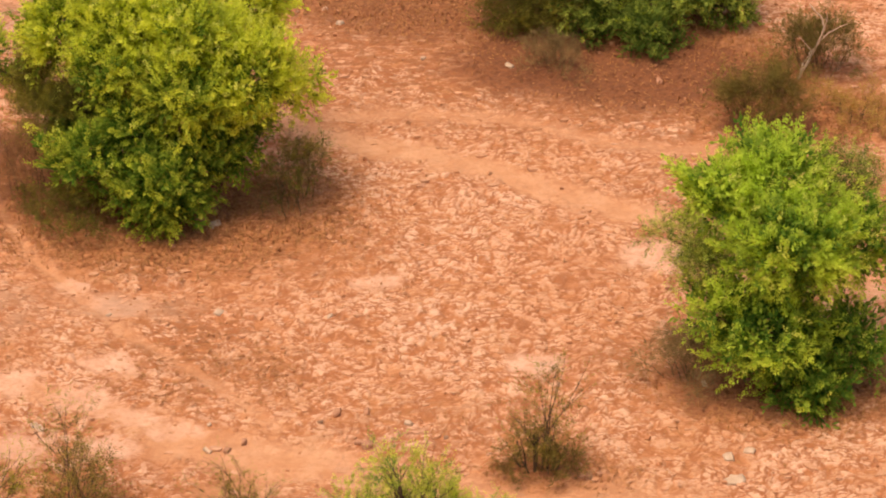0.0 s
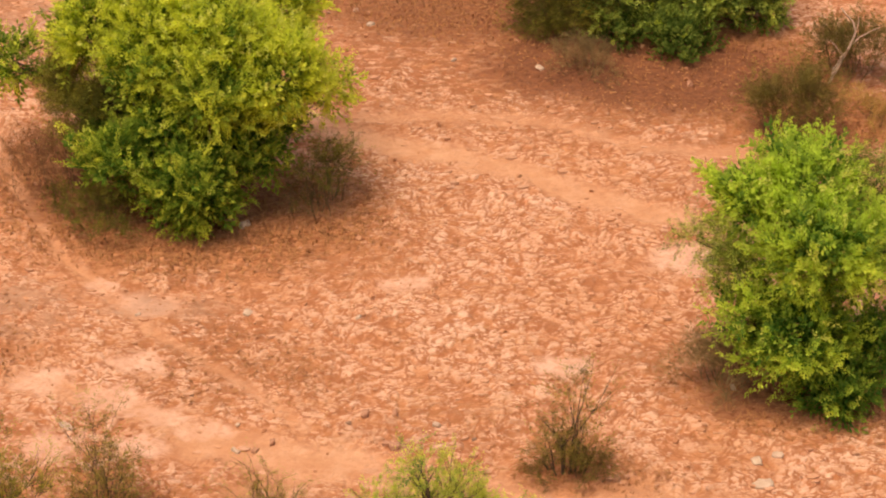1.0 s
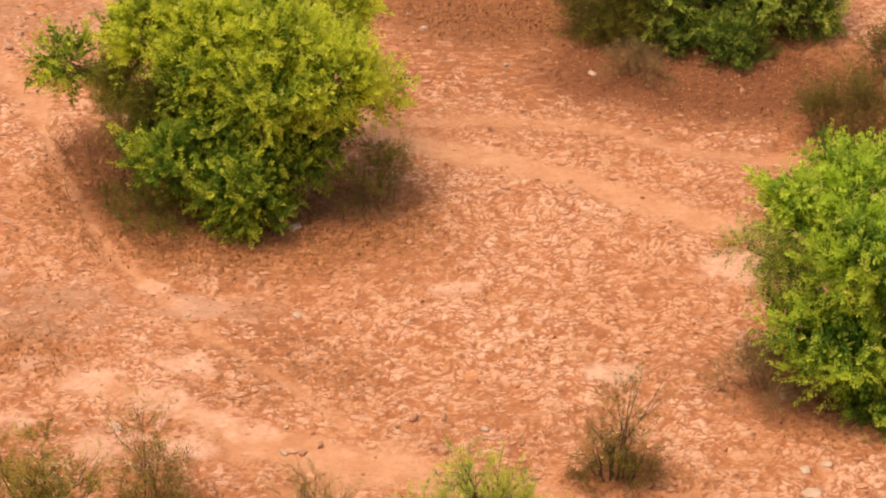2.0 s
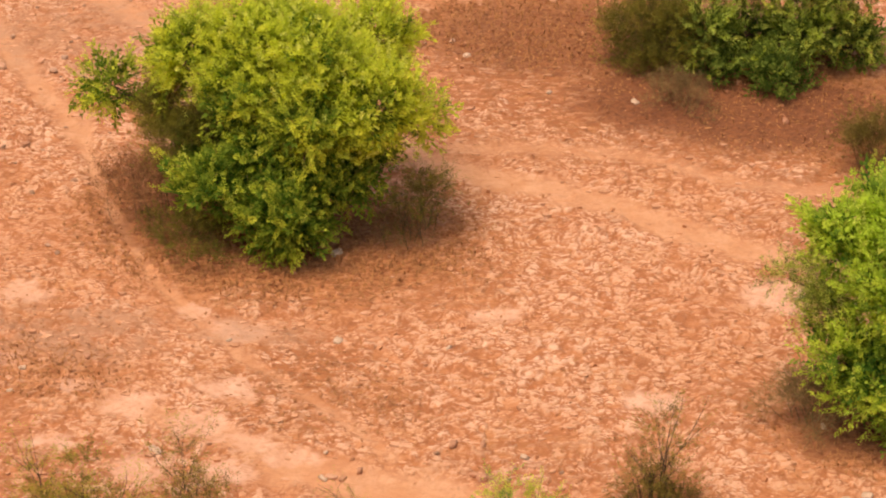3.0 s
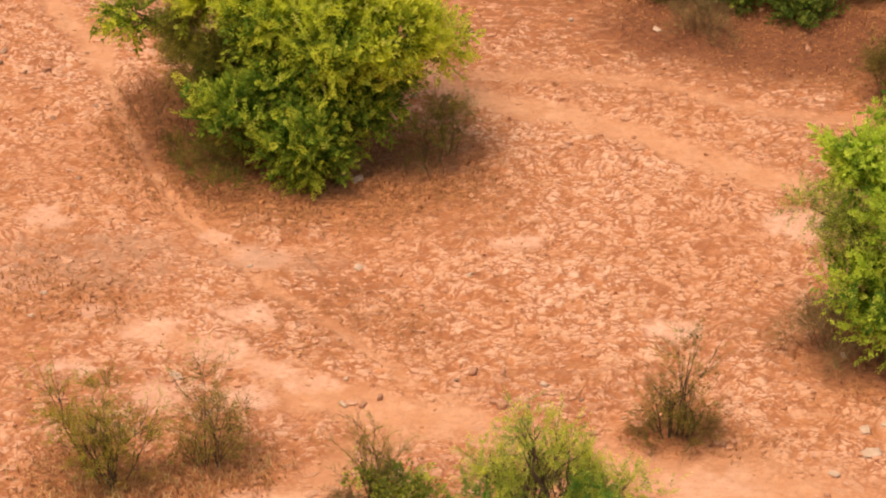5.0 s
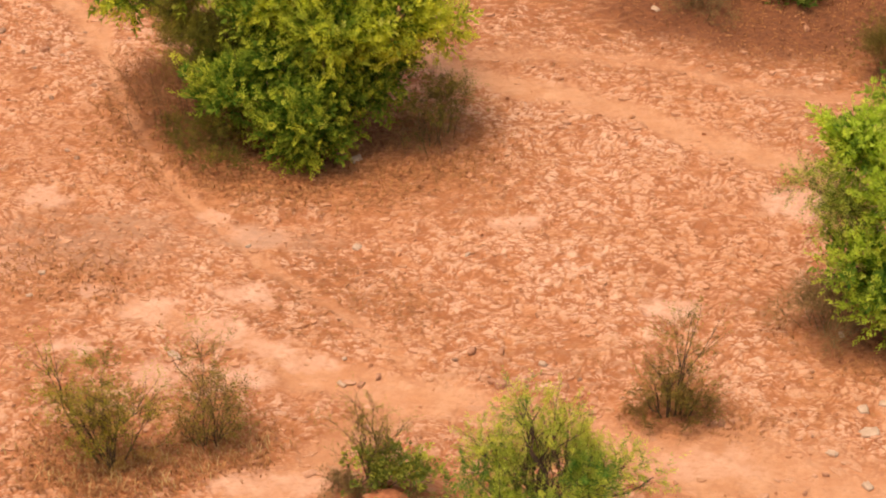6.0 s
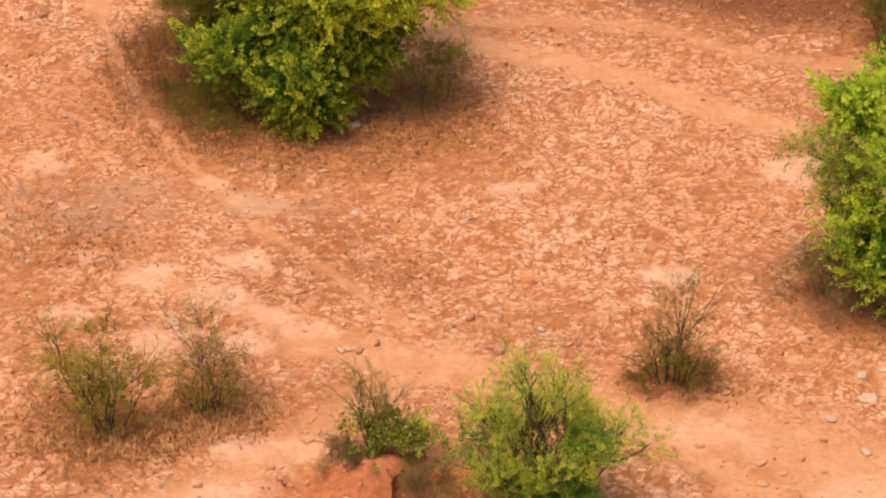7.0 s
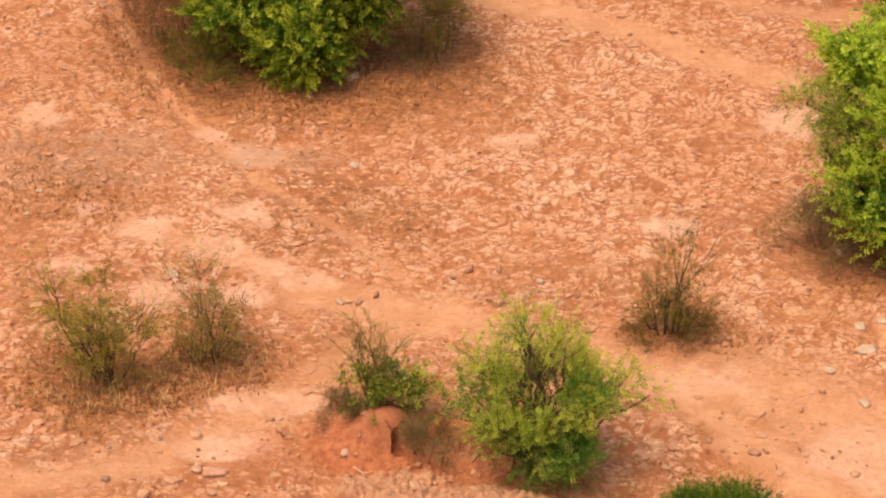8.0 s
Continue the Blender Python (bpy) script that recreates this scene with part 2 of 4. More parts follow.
def add_sprays(geo, kit, at, way, size, tone, young=0.0):
    """Sets one shoot of the kit at every place; young pale tips over feet darkened for the shade between shoots."""
    pick = RNG.integers(0, len(kit), len(at))
    rot = turn_to(way, RNG)
    for k, quads in enumerate(kit):
        sel = np.nonzero(pick == k)[0]
        if len(sel):
            v = np.einsum("nij,kj->nki", rot[sel], quads) * size[sel, None, None] + at[sel, None]
            m = len(quads)
            # young also darkens each shoot's foot, painting the gaps between shoots as shaded
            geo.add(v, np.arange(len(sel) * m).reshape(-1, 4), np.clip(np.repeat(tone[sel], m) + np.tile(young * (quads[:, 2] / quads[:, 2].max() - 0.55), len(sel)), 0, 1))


KIT_FEATHER = spray_kit(14, 0.44, 56, 0.048, 0.022, 0.045, 1)
KIT_INNER = spray_kit(6, 0.36, 20, 0.095, 0.045, 0.07, 9)
KIT_SPIKE = spray_kit(6, 0.20, 22, 0.034, 0.022, 0.03, 6)
KIT_FINE = spray_kit(8, 0.20, 30, 0.034, 0.012, 0.035, 2)
KIT_WISP = spray_kit(8, 0.26, 24, 0.036, 0.009, 0.04, 4)
KIT_BROAD = spray_kit(6, 0.12, 12, 0.052, 0.034, 0.06, 3)


def lobe_foliage(lobe, kit, per_area, fine=None, low=0.04):
    """Foliage of one limb: upright shoots over the outer part of an uneven rounded mass, older leaves within, darkened
    for the crown's inner shade, thin wisps beyond.
    """
    x, y, z, r, h, dense, tone = lobe
    geo = Geo()
    area = 4 * math.pi * (r * r + 2 * r * h) / 3
    r, h = max(0.55 * r, r - 0.25), max(0.55 * h, h - 0.28)
    clumps = max(6, int(area * 9 * (0.4 + 0.6 * dense)))
    d = unit(RNG.normal(0, 1, (clumps, 3)))
    rad = RNG.uniform(0.45, 1.0, clumps) ** 0.5 * RNG.uniform(0.82, 1.12, clumps)
    centre = d * rad[:, None] * [r, r, h] + [x, y, z]
    thick = KIT_INNER if kit is KIT_FEATHER else kit
    # inner layers get lower tone: the crown's inner shade put into leaf colour
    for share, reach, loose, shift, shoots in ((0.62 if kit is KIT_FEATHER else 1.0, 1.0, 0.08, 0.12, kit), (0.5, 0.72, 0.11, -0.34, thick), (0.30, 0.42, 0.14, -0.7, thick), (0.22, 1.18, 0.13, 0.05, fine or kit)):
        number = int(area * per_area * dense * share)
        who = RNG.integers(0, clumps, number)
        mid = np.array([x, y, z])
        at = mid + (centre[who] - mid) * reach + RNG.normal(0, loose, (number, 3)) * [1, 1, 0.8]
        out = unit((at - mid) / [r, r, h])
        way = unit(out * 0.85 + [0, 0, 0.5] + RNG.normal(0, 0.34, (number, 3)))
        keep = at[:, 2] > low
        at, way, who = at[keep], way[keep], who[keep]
        shaded_tone = np.clip(tone + shift + RNG.normal(0, 0.22, clumps)[who] + RNG.normal(0, 0.14, len(at)), 0, 1)
        add_sprays(geo, shoots, at, way, RNG.uniform(0.75, 1.35, len(at)), shaded_tone, 0.7)
    return geo, centre


def lobe_blossom(lobe, number):
    """Pale flower spikes on the outermost shoots of one limb."""
    x, y, z, r, h, dense, tone = lobe
    d = unit(RNG.normal(0, 1, (number, 3)) + [0, 0, 0.35])
    at = d * [r, r, h] * RNG.uniform(0.86, 1.08, (number, 1)) + [x, y, z]
    way = unit(d * 0.7 + [0, 0, 0.5] + RNG.normal(0, 0.5, (number, 3)))
    keep = at[:, 2] > 0.2
    geo = Geo()
    add_sprays(geo, KIT_SPIKE, at[keep], way[keep], RNG.uniform(0.7, 1.4, keep.sum()), np.clip(tone + RNG.normal(0, 0.25, keep.sum()), 0, 1), 0.2)
    return geo


def crown_bush(name, base, lobes, leaf, kit, per_area, label, stem=0.05, group="", thin=None, spikes=0):
    """A bush of several limbs, each with its own branches and mass of foliage."""
    global RNG
    RNG = np.random.default_rng(int(abs(base[0]) * 1000 + base[1] * 10))
    root = empty(name, (base[0], base[1], height(base[0], base[1])), label, "bush", group)
    o = np.array(root.location)
    for k, lobe in enumerate(lobes):
        local = (lobe[0] - o[0], lobe[1] - o[1], lobe[2] - o[2], *lobe[3:])
        c = np.array(local[:3])
        wood = Geo()
        foot = np.array([RNG.normal(0, 0.12), RNG.normal(0, 0.12), -0.05])
        line = bent(foot, c, 0.08, 9)
        open_limb = thin and lobe[5] <= 0.45
        slim = 0.45 if open_limb or lobe[3] < 0.4 else 1.0
        tube(wood, line, slim * stem * RNG.uniform(0.7, 1.1), slim * stem * 0.3, 6)
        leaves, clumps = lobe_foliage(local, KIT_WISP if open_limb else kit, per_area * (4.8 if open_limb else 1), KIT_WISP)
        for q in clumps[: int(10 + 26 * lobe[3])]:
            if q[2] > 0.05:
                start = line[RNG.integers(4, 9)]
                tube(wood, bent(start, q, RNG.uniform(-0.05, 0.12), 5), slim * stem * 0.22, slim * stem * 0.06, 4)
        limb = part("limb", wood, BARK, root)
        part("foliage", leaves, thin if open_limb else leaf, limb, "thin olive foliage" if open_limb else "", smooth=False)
        if spikes and not open_limb:
            part("blossom", lobe_blossom(local, int(6 + spikes * lobe[3] * lobe[4] * 12 * (0.3 + lobe[6]))), BLOSSOM, limb, "pale yellow flower spikes", smooth=False)
    return root


def grow(wood, p, d, length, r, depth, ends, wander=0.16, fork=3, lift=0.12, taper=0.5):
    """A crooked stem that forks; collects the tips with their directions."""
    pts, p, d = [np.array(p)], np.array(p, float), unit(np.array(d, float))
    for _ in range(4):
        d = unit(d + RNG.normal(0, wander, 3) + [0, 0, lift * 0.4])
        p = p + d * length / 4
        pts.append(p)
    tube(wood, pts, r, r * max(0.55, taper), 5 if depth > 1 else 3)
    if depth == 0:
        for q in pts[1:]:
            ends.append((q, d))
        return
    for _ in range(fork):
        q = pts[RNG.integers(2, 5)]
        grow(wood, q, d + RNG.normal(0, 0.5, 3) + [0, 0, lift], length * RNG.uniform(0.5, 0.75), r * taper, depth - 1, ends, wander, fork, lift, taper)


def open_stems(root, targets, leaf, kit, leaf_share, leaf_size, stem, wood_mat, depth, fork, tone, wander, reach=0.62, name="stem", taper=0.5, wide=0.0, heart=0.0):
    """Single stems from one foot, each with twigs and a thin scatter of leaves, paler and yellower towards the top;
    none grow in the shaded heart.
    """
    o = np.array(root.location)
    for tx, ty, tz in targets:
        t = np.array([tx, ty, tz]) - o
        foot = t * [wide, wide, 0] + [RNG.normal(0, 0.05), RNG.normal(0, 0.05), -0.03]
        length = np.linalg.norm(t - foot * wide)
        wood, ends = Geo(), []
        grow(wood, foot, t - foot * wide, length * reach, stem * RNG.uniform(0.75, 1.15), depth, ends, wander, fork, 0.12, taper)
        stick = part(name, wood, wood_mat, root)
        pick = [e for e in ends if RNG.random() < leaf_share and e[0][2] > 0.03 and (e[0][2] > 1.45 or math.hypot(e[0][0], e[0][1]) > heart or RNG.random() < 0.15)]
        if leaf and pick:
            leaves = Geo()
            at = np.array([e[0] for e in pick])
            way = unit(np.array([e[1] for e in pick]) + RNG.normal(0, 0.5, (len(pick), 3)))
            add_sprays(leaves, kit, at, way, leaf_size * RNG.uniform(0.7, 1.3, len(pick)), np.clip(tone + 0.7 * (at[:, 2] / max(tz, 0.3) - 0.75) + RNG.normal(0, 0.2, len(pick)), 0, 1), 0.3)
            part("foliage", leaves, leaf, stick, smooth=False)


def sparse_shrub(name, base, targets, label, leaf=None, kit=None, leaf_share=0.5, leaf_size=0.8, stem=0.02, wood_mat=None, depth=2, fork=3, tone=0.4, category="shrub", group="", wander=0.16, wide=0.0):
    """An open shrub of forking stems."""
    global RNG
    RNG = np.random.default_rng(int(abs(base[0]) * 1000 + base[1] * 10))
    root = empty(name, (base[0], base[1], height(base[0], base[1])), label, category, group)
    open_stems(root, targets, leaf, kit, leaf_share, leaf_size, stem, wood_mat or BARK, depth, fork, tone, wander, wide=wide)
    return root



def leaf_haze(root, lobes, leaf, per_area):
    """Thin leaves in loose masses along the twigs of an open shrub."""
    o = np.array(root.location)
    for lobe in lobes:
        leaves, _ = lobe_foliage((lobe[0] - o[0], lobe[1] - o[1], lobe[2] - o[2], *lobe[3:]), KIT_WISP, per_area)
        part("foliage", leaves, leaf, root, "thin olive foliage", smooth=False)


# ---- ground ----
TABLE = np.random.default_rng(3).random((8, 256, 256))


def soft_noise(x, y, scale, layer):
    """Smooth value noise between 0 and 1."""
    x, y = x * scale + 37.3 * layer, y * scale + 11.9 * layer
    i, j = np.floor(x).astype(int), np.floor(y).astype(int)
    u, v = x - i, y - j
    u, v = u * u * (3 - 2 * u), v * v * (3 - 2 * v)
    t = TABLE[layer % 8]
    a, b = t[i & 255, j & 255], t[(i + 1) & 255, j & 255]
    c, d = t[i & 255, (j + 1) & 255], t[(i + 1) & 255, (j + 1) & 255]
    return (a * (1 - u) + b * u) * (1 - v) + (c * (1 - u) + d * u) * v


def cells(x, y, size, layer):
    """Cracked plates: distance to the seam, a random height and the place within the plate."""
    x, y = x / size, y / size
    i, j = np.floor(x).astype(int), np.floor(y).astype(int)
    f1, f2 = np.full(x.shape, 9.0), np.full(x.shape, 9.0)
    hgt, px, py, tilt = (np.zeros(x.shape) for _ in range(4))
    for di in (-1, 0, 1):
        for dj in (-1, 0, 1):
            a, b = (i + di) & 255, (j + dj) & 255
            dx = x - (i + di + 0.1 + 0.8 * TABLE[layer][a, b])
            dy = y - (j + dj + 0.1 + 0.8 * TABLE[layer + 1][a, b])
            d = np.hypot(dx, dy)
            near = d < f1
            f2 = np.where(near, f1, np.minimum(f2, d))
            f1 = np.where(near, d, f1)
            hgt, tilt = np.where(near, TABLE[layer + 2][a, b], hgt), np.where(near, TABLE[layer + 3][a, b], tilt)
            px, py = np.where(near, dx, px), np.where(near, dy, py)
    return f2 - f1, hgt, tilt, px, py


def smooth(v, lo, hi):
    t = np.clip((v - lo) / (hi - lo), 0, 1)
    return t * t * (3 - 2 * t)


def line_distance(x, y, pts):
    best = np.full(np.shape(x), 1e9)
    for (ax, ay), (bx, by) in zip(pts, pts[1:]):
        s = np.clip(((x - ax) * (bx - ax) + (y - ay) * (by - ay)) / ((bx - ax) ** 2 + (by - ay) ** 2), 0, 1)
        best = np.minimum(best, np.hypot(x - ax - s * (bx - ax), y - ay - s * (by - ay)))
    return best


# trodden tracks: half width, strength, and the line
TRACKS = [
    (0.20, 0.8, [(-9.5, 43.6), (-8.32, 41.47), (-7.43, 39.56), (-6.5, 37.9), (-5.95, 36.8)]),
    (0.10, 0.75, [(-6.12, 37.91), (-5.9, 36.7), (-5.6, 35.5), (-5.07, 34.23), (-4.38, 32.64), (-3.72, 31.75)]),
    (0.10, 0.5, [(-3.72, 31.75), (-3.0, 30.76), (-2.08, 29.89), (-1.28, 28.99), (-0.8, 28.4)]),
    (0.28, 0.85, [(-7.4, 43.5), (-6.29, 42.05), (-5.12, 40.88), (-2.71, 38.2), (-0.57, 36.6), (0.5, 35.92), (2.22, 35.22), (3.86, 34.04), (5.14, 33.45), (6.52, 32.38), (9.5, 30.6)]),
    (0.20, 0.55, [(-0.3, 36.9), (1.27, 37.02), (2.68, 36.73), (4.39, 35.9), (5.52, 35.71), (8.0, 35.0)]),
    (0.36, 0.8, [(-2.2, 28.2), (-1.2, 27.75), (-0.23, 27.66), (1.21, 26.9), (2.6, 26.24), (3.44, 25.27), (4.17, 24.34), (5.5, 22.5)]),
    (0.30, 0.7, [(-0.23, 27.66), (-1.3, 27.1), (-2.14, 25.91), (-2.94, 25.32), (-3.86, 24.51), (-5.45, 23.92), (-7.5, 23.2)]),
    (0.75, 0.75, [(3.4, 26.4), (4.6, 25.7), (5.3, 24.3)]),
    (0.42, 0.85, [(1.7, 26.75), (3.2, 26.3)]),
    (0.22, 0.6, [(-4.6, 29.5), (-3.4, 29.0), (-2.4, 28.5), (-1.4, 28.2)]),
]
# bare hardened patches: place, half sizes
PATCHES = [
    (-4.41, 29.47, 0.42, 0.30), (-4.05, 28.02, 0.36, 0.36), (-3.43, 29.06, 0.46, 0.28), (-2.92, 28.02, 0.36, 0.32), (-5.15, 29.9, 0.34, 0.2), (-2.7, 28.75, 0.5, 0.2), (-3.75, 31.85, 0.25, 0.25), (-3.1, 31.4, 0.55, 0.3), (-6.3, 30.45, 0.4, 0.3), (-6.2, 32.25, 0.4, 0.35), (-2.1, 28.45, 0.45, 0.22), (-3.1, 29.9, 0.5, 0.25), (0.5, 31.9, 0.4, 0.25),
    (2.6, 29.75, 0.4, 0.3), (-5.2, 28.6, 0.35, 0.2), (2.95, 26.4, 0.8, 0.35), (4.6, 32.6, 0.5, 0.5), (-2.2, 25.8, 0.5, 0.35), (4.7, 25.0, 0.6, 0.7), (-2.75, 25.85, 0.45, 0.22), (-2.9, 24.9, 0.6, 0.3),
]
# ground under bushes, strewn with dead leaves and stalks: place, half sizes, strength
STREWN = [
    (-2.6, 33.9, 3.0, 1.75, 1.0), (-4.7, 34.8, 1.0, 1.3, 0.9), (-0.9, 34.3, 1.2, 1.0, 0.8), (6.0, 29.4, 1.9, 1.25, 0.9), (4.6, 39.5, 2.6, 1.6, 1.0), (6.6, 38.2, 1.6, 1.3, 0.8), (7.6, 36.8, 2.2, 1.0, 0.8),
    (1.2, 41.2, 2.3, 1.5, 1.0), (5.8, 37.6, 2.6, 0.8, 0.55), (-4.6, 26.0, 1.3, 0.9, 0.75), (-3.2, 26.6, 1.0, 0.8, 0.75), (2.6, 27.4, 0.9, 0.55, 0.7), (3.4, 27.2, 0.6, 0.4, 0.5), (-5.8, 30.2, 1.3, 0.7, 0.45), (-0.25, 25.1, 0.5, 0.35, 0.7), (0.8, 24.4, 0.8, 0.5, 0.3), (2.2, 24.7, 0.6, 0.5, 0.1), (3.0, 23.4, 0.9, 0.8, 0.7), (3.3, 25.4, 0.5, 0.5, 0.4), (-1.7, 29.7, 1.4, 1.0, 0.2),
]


# stretches where the crust is whole and pale, and where it is worn and dull: place, half sizes, strength
PALE = [(2.83, 33.4, 1.6, 1.2, 1.0), (1.0, 31.4, 1.7, 1.3, 0.9), (0.0, 29.9, 1.2, 0.7, 0.9), (3.7, 31.2, 1.0, 0.9, 0.7), (-4.0, 29.0, 1.4, 0.6, 0.7), (-6.7, 35.4, 1.0, 1.4, 0.4), (4.3, 28.3, 1.2, 0.8, 0.8), (3.0, 35.6, 2.0, 0.5, 0.4), (2.2, 24.9, 0.8, 0.5, 0.7), (1.3, 38.3, 1.3, 1.0, 0.8)]
DULL = [(-5.0, 28.0, 1.6, 0.9, 0.5), (2.6, 26.0, 2.4, 1.4, 0.45), (-1.2, 26.6, 2.0, 0.9, 0.4), (-4.0, 24.5, 2.2, 0.9, 0.6), (1.2, 28.2, 1.6, 0.7, 0.5), (1.6, 38.9, 3.2, 1.8, 0.85), (6.0, 37.2, 3.2, 1.5, 0.85), (3.6, 36.9, 2.6, 0.8, 0.7), (-2.0, 38.6, 1.6, 2.0, 0.5), (5.6, 34.6, 1.4, 0.7, 0.5), (-2.1, 30.6, 0.9, 0.8, 0.85), (-1.4, 29.6, 0.9, 0.5, 0.7), (-0.2, 32.8, 1.0, 0.9, 0.5), (-5.6, 31.4, 0.9, 0.6, 0.6), (3.9, 29.7, 0.6, 0.8, 0.6), (-5.9, 29.2, 0.7, 0.4, 0.5)]
PEBBLE_SPOTS = [(-7.2, 39.0, 1.6, 4.0, 1.0), (-6.8, 35.5, 1.2, 2.5, 0.5), (3.6, 25.2, 1.4, 1.2, 0.5), (-3.2, 24.4, 1.6, 0.7, 0.6), (-0.2, 28.2, 1.6, 0.7, 0.4), (0.5, 39.5, 2.0, 2.0, 0.3)]
STRAW_SPOTS = [(-4.35, 25.85, 1.15, 0.6, 1.0), (-5.1, 26.2, 0.7, 0.5, 0.7), (-2.95, 26.5, 0.75, 0.45, 1.0), (-3.6, 26.2, 0.7, 0.5, 0.8)]


def near_any(x, y, spots):
    m = np.zeros(np.shape(x))
    for sx, sy, rx, ry, k in spots:
        m = np.maximum(m, k * (1 - smooth(np.hypot((x - sx) / rx, (y - sy) / ry), 0.55, 1.25)))
    return m


def coarse(x, y, dug=True):
    """The lie of the land: gentle swells, the dug mound and the bank before it."""
    z = 0.10 * (soft_noise(x, y, 0.25, 5) - 0.5) + 0.05 * (soft_noise(x, y, 0.8, 6) - 0.5)
    z = z * smooth(np.hypot(x, y), 5, 12)
    lump = 1 - smooth(np.hypot((x + 1.02) / 0.55, (y - 25.16) / 0.36) + 0.3 * (soft_noise(x, y, 7, 2) - 0.5), 0.2, 1.0)
    z = z + 0.08 * lump - dug * 0.22 * (1 - smooth(np.hypot((x + 0.80) / 0.22, (y - 25.05) / 0.18), 0.5, 1.0))
    side = smooth(x, -2.6, -1.5) * (1 - smooth(x, 0.2, 1.4))
    z = z + side * 0.16 * np.exp(-((x + 0.95) / 0.75) ** 2 - ((y - 25.5) / 0.45) ** 2)
    z = z - side * 0.14 * smooth(-y, -25.25, -24.75) * (1 - smooth(-y, -24.3, -23.7))
    right = smooth(x, 1.2, 1.8) * (1 - smooth(x, 3.6, 4.4))
    return z - right * 0.14 * smooth(-y - 0.75 * (x - 2.0), -25.9, -25.5)


def height(x, y):
    return float(coarse(np.array([float(x)]), np.array([float(y)]))[0])


def axis(lo, hi, step, far, grow_by=1.35):
    """Even steps across the near stretch, ever wider ones beyond it."""
    mid = list(np.arange(lo, hi, step))
    ends, s = [], step
    while not ends or ends[-1] < far:
        s *= grow_by
        ends.append((ends[-1] if ends else 0) + s)
    return np.array([lo - e for e in reversed(ends)] + mid + [mid[-1] + e for e in ends])


def soil_fields(x, y):
    """What the ground is made of at a place, and its height."""
    warp = tuple(0.12 * (soft_noise(x, y, 5, k) - 0.5) + 0.09 * (soft_noise(x, y, 13, k + 2) - 0.5) for k in (1, 2))
    slant = 0.9 * (soft_noise(x, y, 0.8, 6) - 0.5) + 0.35 * (soft_noise(x, y, 2.1, 3) - 0.5)
    ragged = 0.22 * (soft_noise(x, y, 3, 3) - 0.5) + 0.18 * (soft_noise(x, y, 9, 4) - 0.5)
    track = np.zeros(x.shape)
    for w, k, pts in TRACKS:
        track = np.maximum(track, k * (1 - smooth(line_distance(x, y, pts) + ragged * min(1, w * 3), w * 0.25, w * 1.7)))
    patch = near_any(x + ragged, y + ragged, [(*p, 0.9) for p in PATCHES])
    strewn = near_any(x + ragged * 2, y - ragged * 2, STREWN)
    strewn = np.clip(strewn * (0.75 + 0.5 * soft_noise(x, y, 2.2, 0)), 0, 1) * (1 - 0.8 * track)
    grey = near_any(x + ragged * 2, y, [(-5.4, 31.2, 1.5, 0.9, 0.8), (-6.6, 40.6, 2.2, 1.6, 0.6), (-2.6, 31.3, 0.9, 0.3, 0.6), (-3.2, 31.4, 0.5, 0.4, 0.7)])
    bank = near_any(x + ragged, y + ragged, [(-1.0, 25.05, 1.15, 0.62, 1.0), (0.5, 24.6, 1.0, 0.6, 0.75), (-2.2, 24.7, 0.5, 0.5, 0.4)])
    # shade painted under bushes; the last spot stands for a dark hollow
    shaded_duff = near_any(x + ragged * 2, y + ragged, [(3.3, 38.7, 1.7, 1.4, 1.0), (5.0, 38.4, 2.5, 1.6, 1.0), (-0.9, 34.2, 1.0, 0.6, 0.15), (6.8, 36.5, 0.9, 0.5, 0.6), (8.1, 38.5, 1.0, 0.6, 0.6), (-4.6, 34.3, 0.8, 0.8, 0.5), (5.2, 29.0, 0.9, 0.5, 0.6), (1.6, 41.0, 2.4, 1.7, 0.7), (1.72, 24.1, 0.22, 0.2, 0.8)])
    ledge = near_any(x + ragged, y + ragged * 0.6, [(-0.95, 24.18, 0.75, 0.36, 1.0), (0.0, 24.0, 1.1, 0.30, 1.0)])
    bank = bank * (1 - ledge)
    seam, lift, tilt, px, py = cells((x + warp[0]) * 0.66, y + warp[1] + slant, 0.132, 0)
    seam2, lift2, tilt2, qx, qy = cells(x + warp[1], (y + warp[0]) * 1.1, 0.075, 3)
    pale = near_any(x + ragged * 3, y + ragged * 3, PALE)
    dull = near_any(x + ragged * 3, y + ragged * 3, DULL)
    cover = smooth(soft_noise(x, y, 0.9, 2) * 0.55 + soft_noise(x, y, 2.7, 7) * 0.45 + 0.16 * pale, 0.28, 0.62)
    crusty = np.clip(0.45 + 0.75 * cover, 0, 1) * (1 - track * 0.9) * (1 - patch * 0.85) * (1 - bank * 0.9)
    whole = smooth(lift, 0.20, 0.32)  # some plates have crumbled away
    plate = smooth(seam, 0.04, 0.22) * whole
    small = smooth(seam2, 0.05, 0.35) * smooth(lift2, 0.35, 0.6)
    relief = crusty * (plate * (0.014 + 0.016 * lift + 0.03 * (tilt - 0.5) * px - 0.030 * py) + small * 0.012 * lift2)
    relief += bank * 0.07 * (soft_noise(x, y, 6, 1) - 0.5) + bank * (0.035 * small + 0.03 * plate * lift)
    relief += ledge * (0.12 + 0.06 * soft_noise(x, y, 4, 6) + 0.06 * plate * lift + 0.02 * small)
    relief += -0.03 * track + 0.012 * track * small * lift2 + 0.018 * (soft_noise(x, y, 7, 5) - 0.5)
    crust = np.clip(np.maximum(crusty * np.maximum(plate, 0.55 * small), 0.75 * patch) * (1 - 0.45 * strewn), 0, 1)
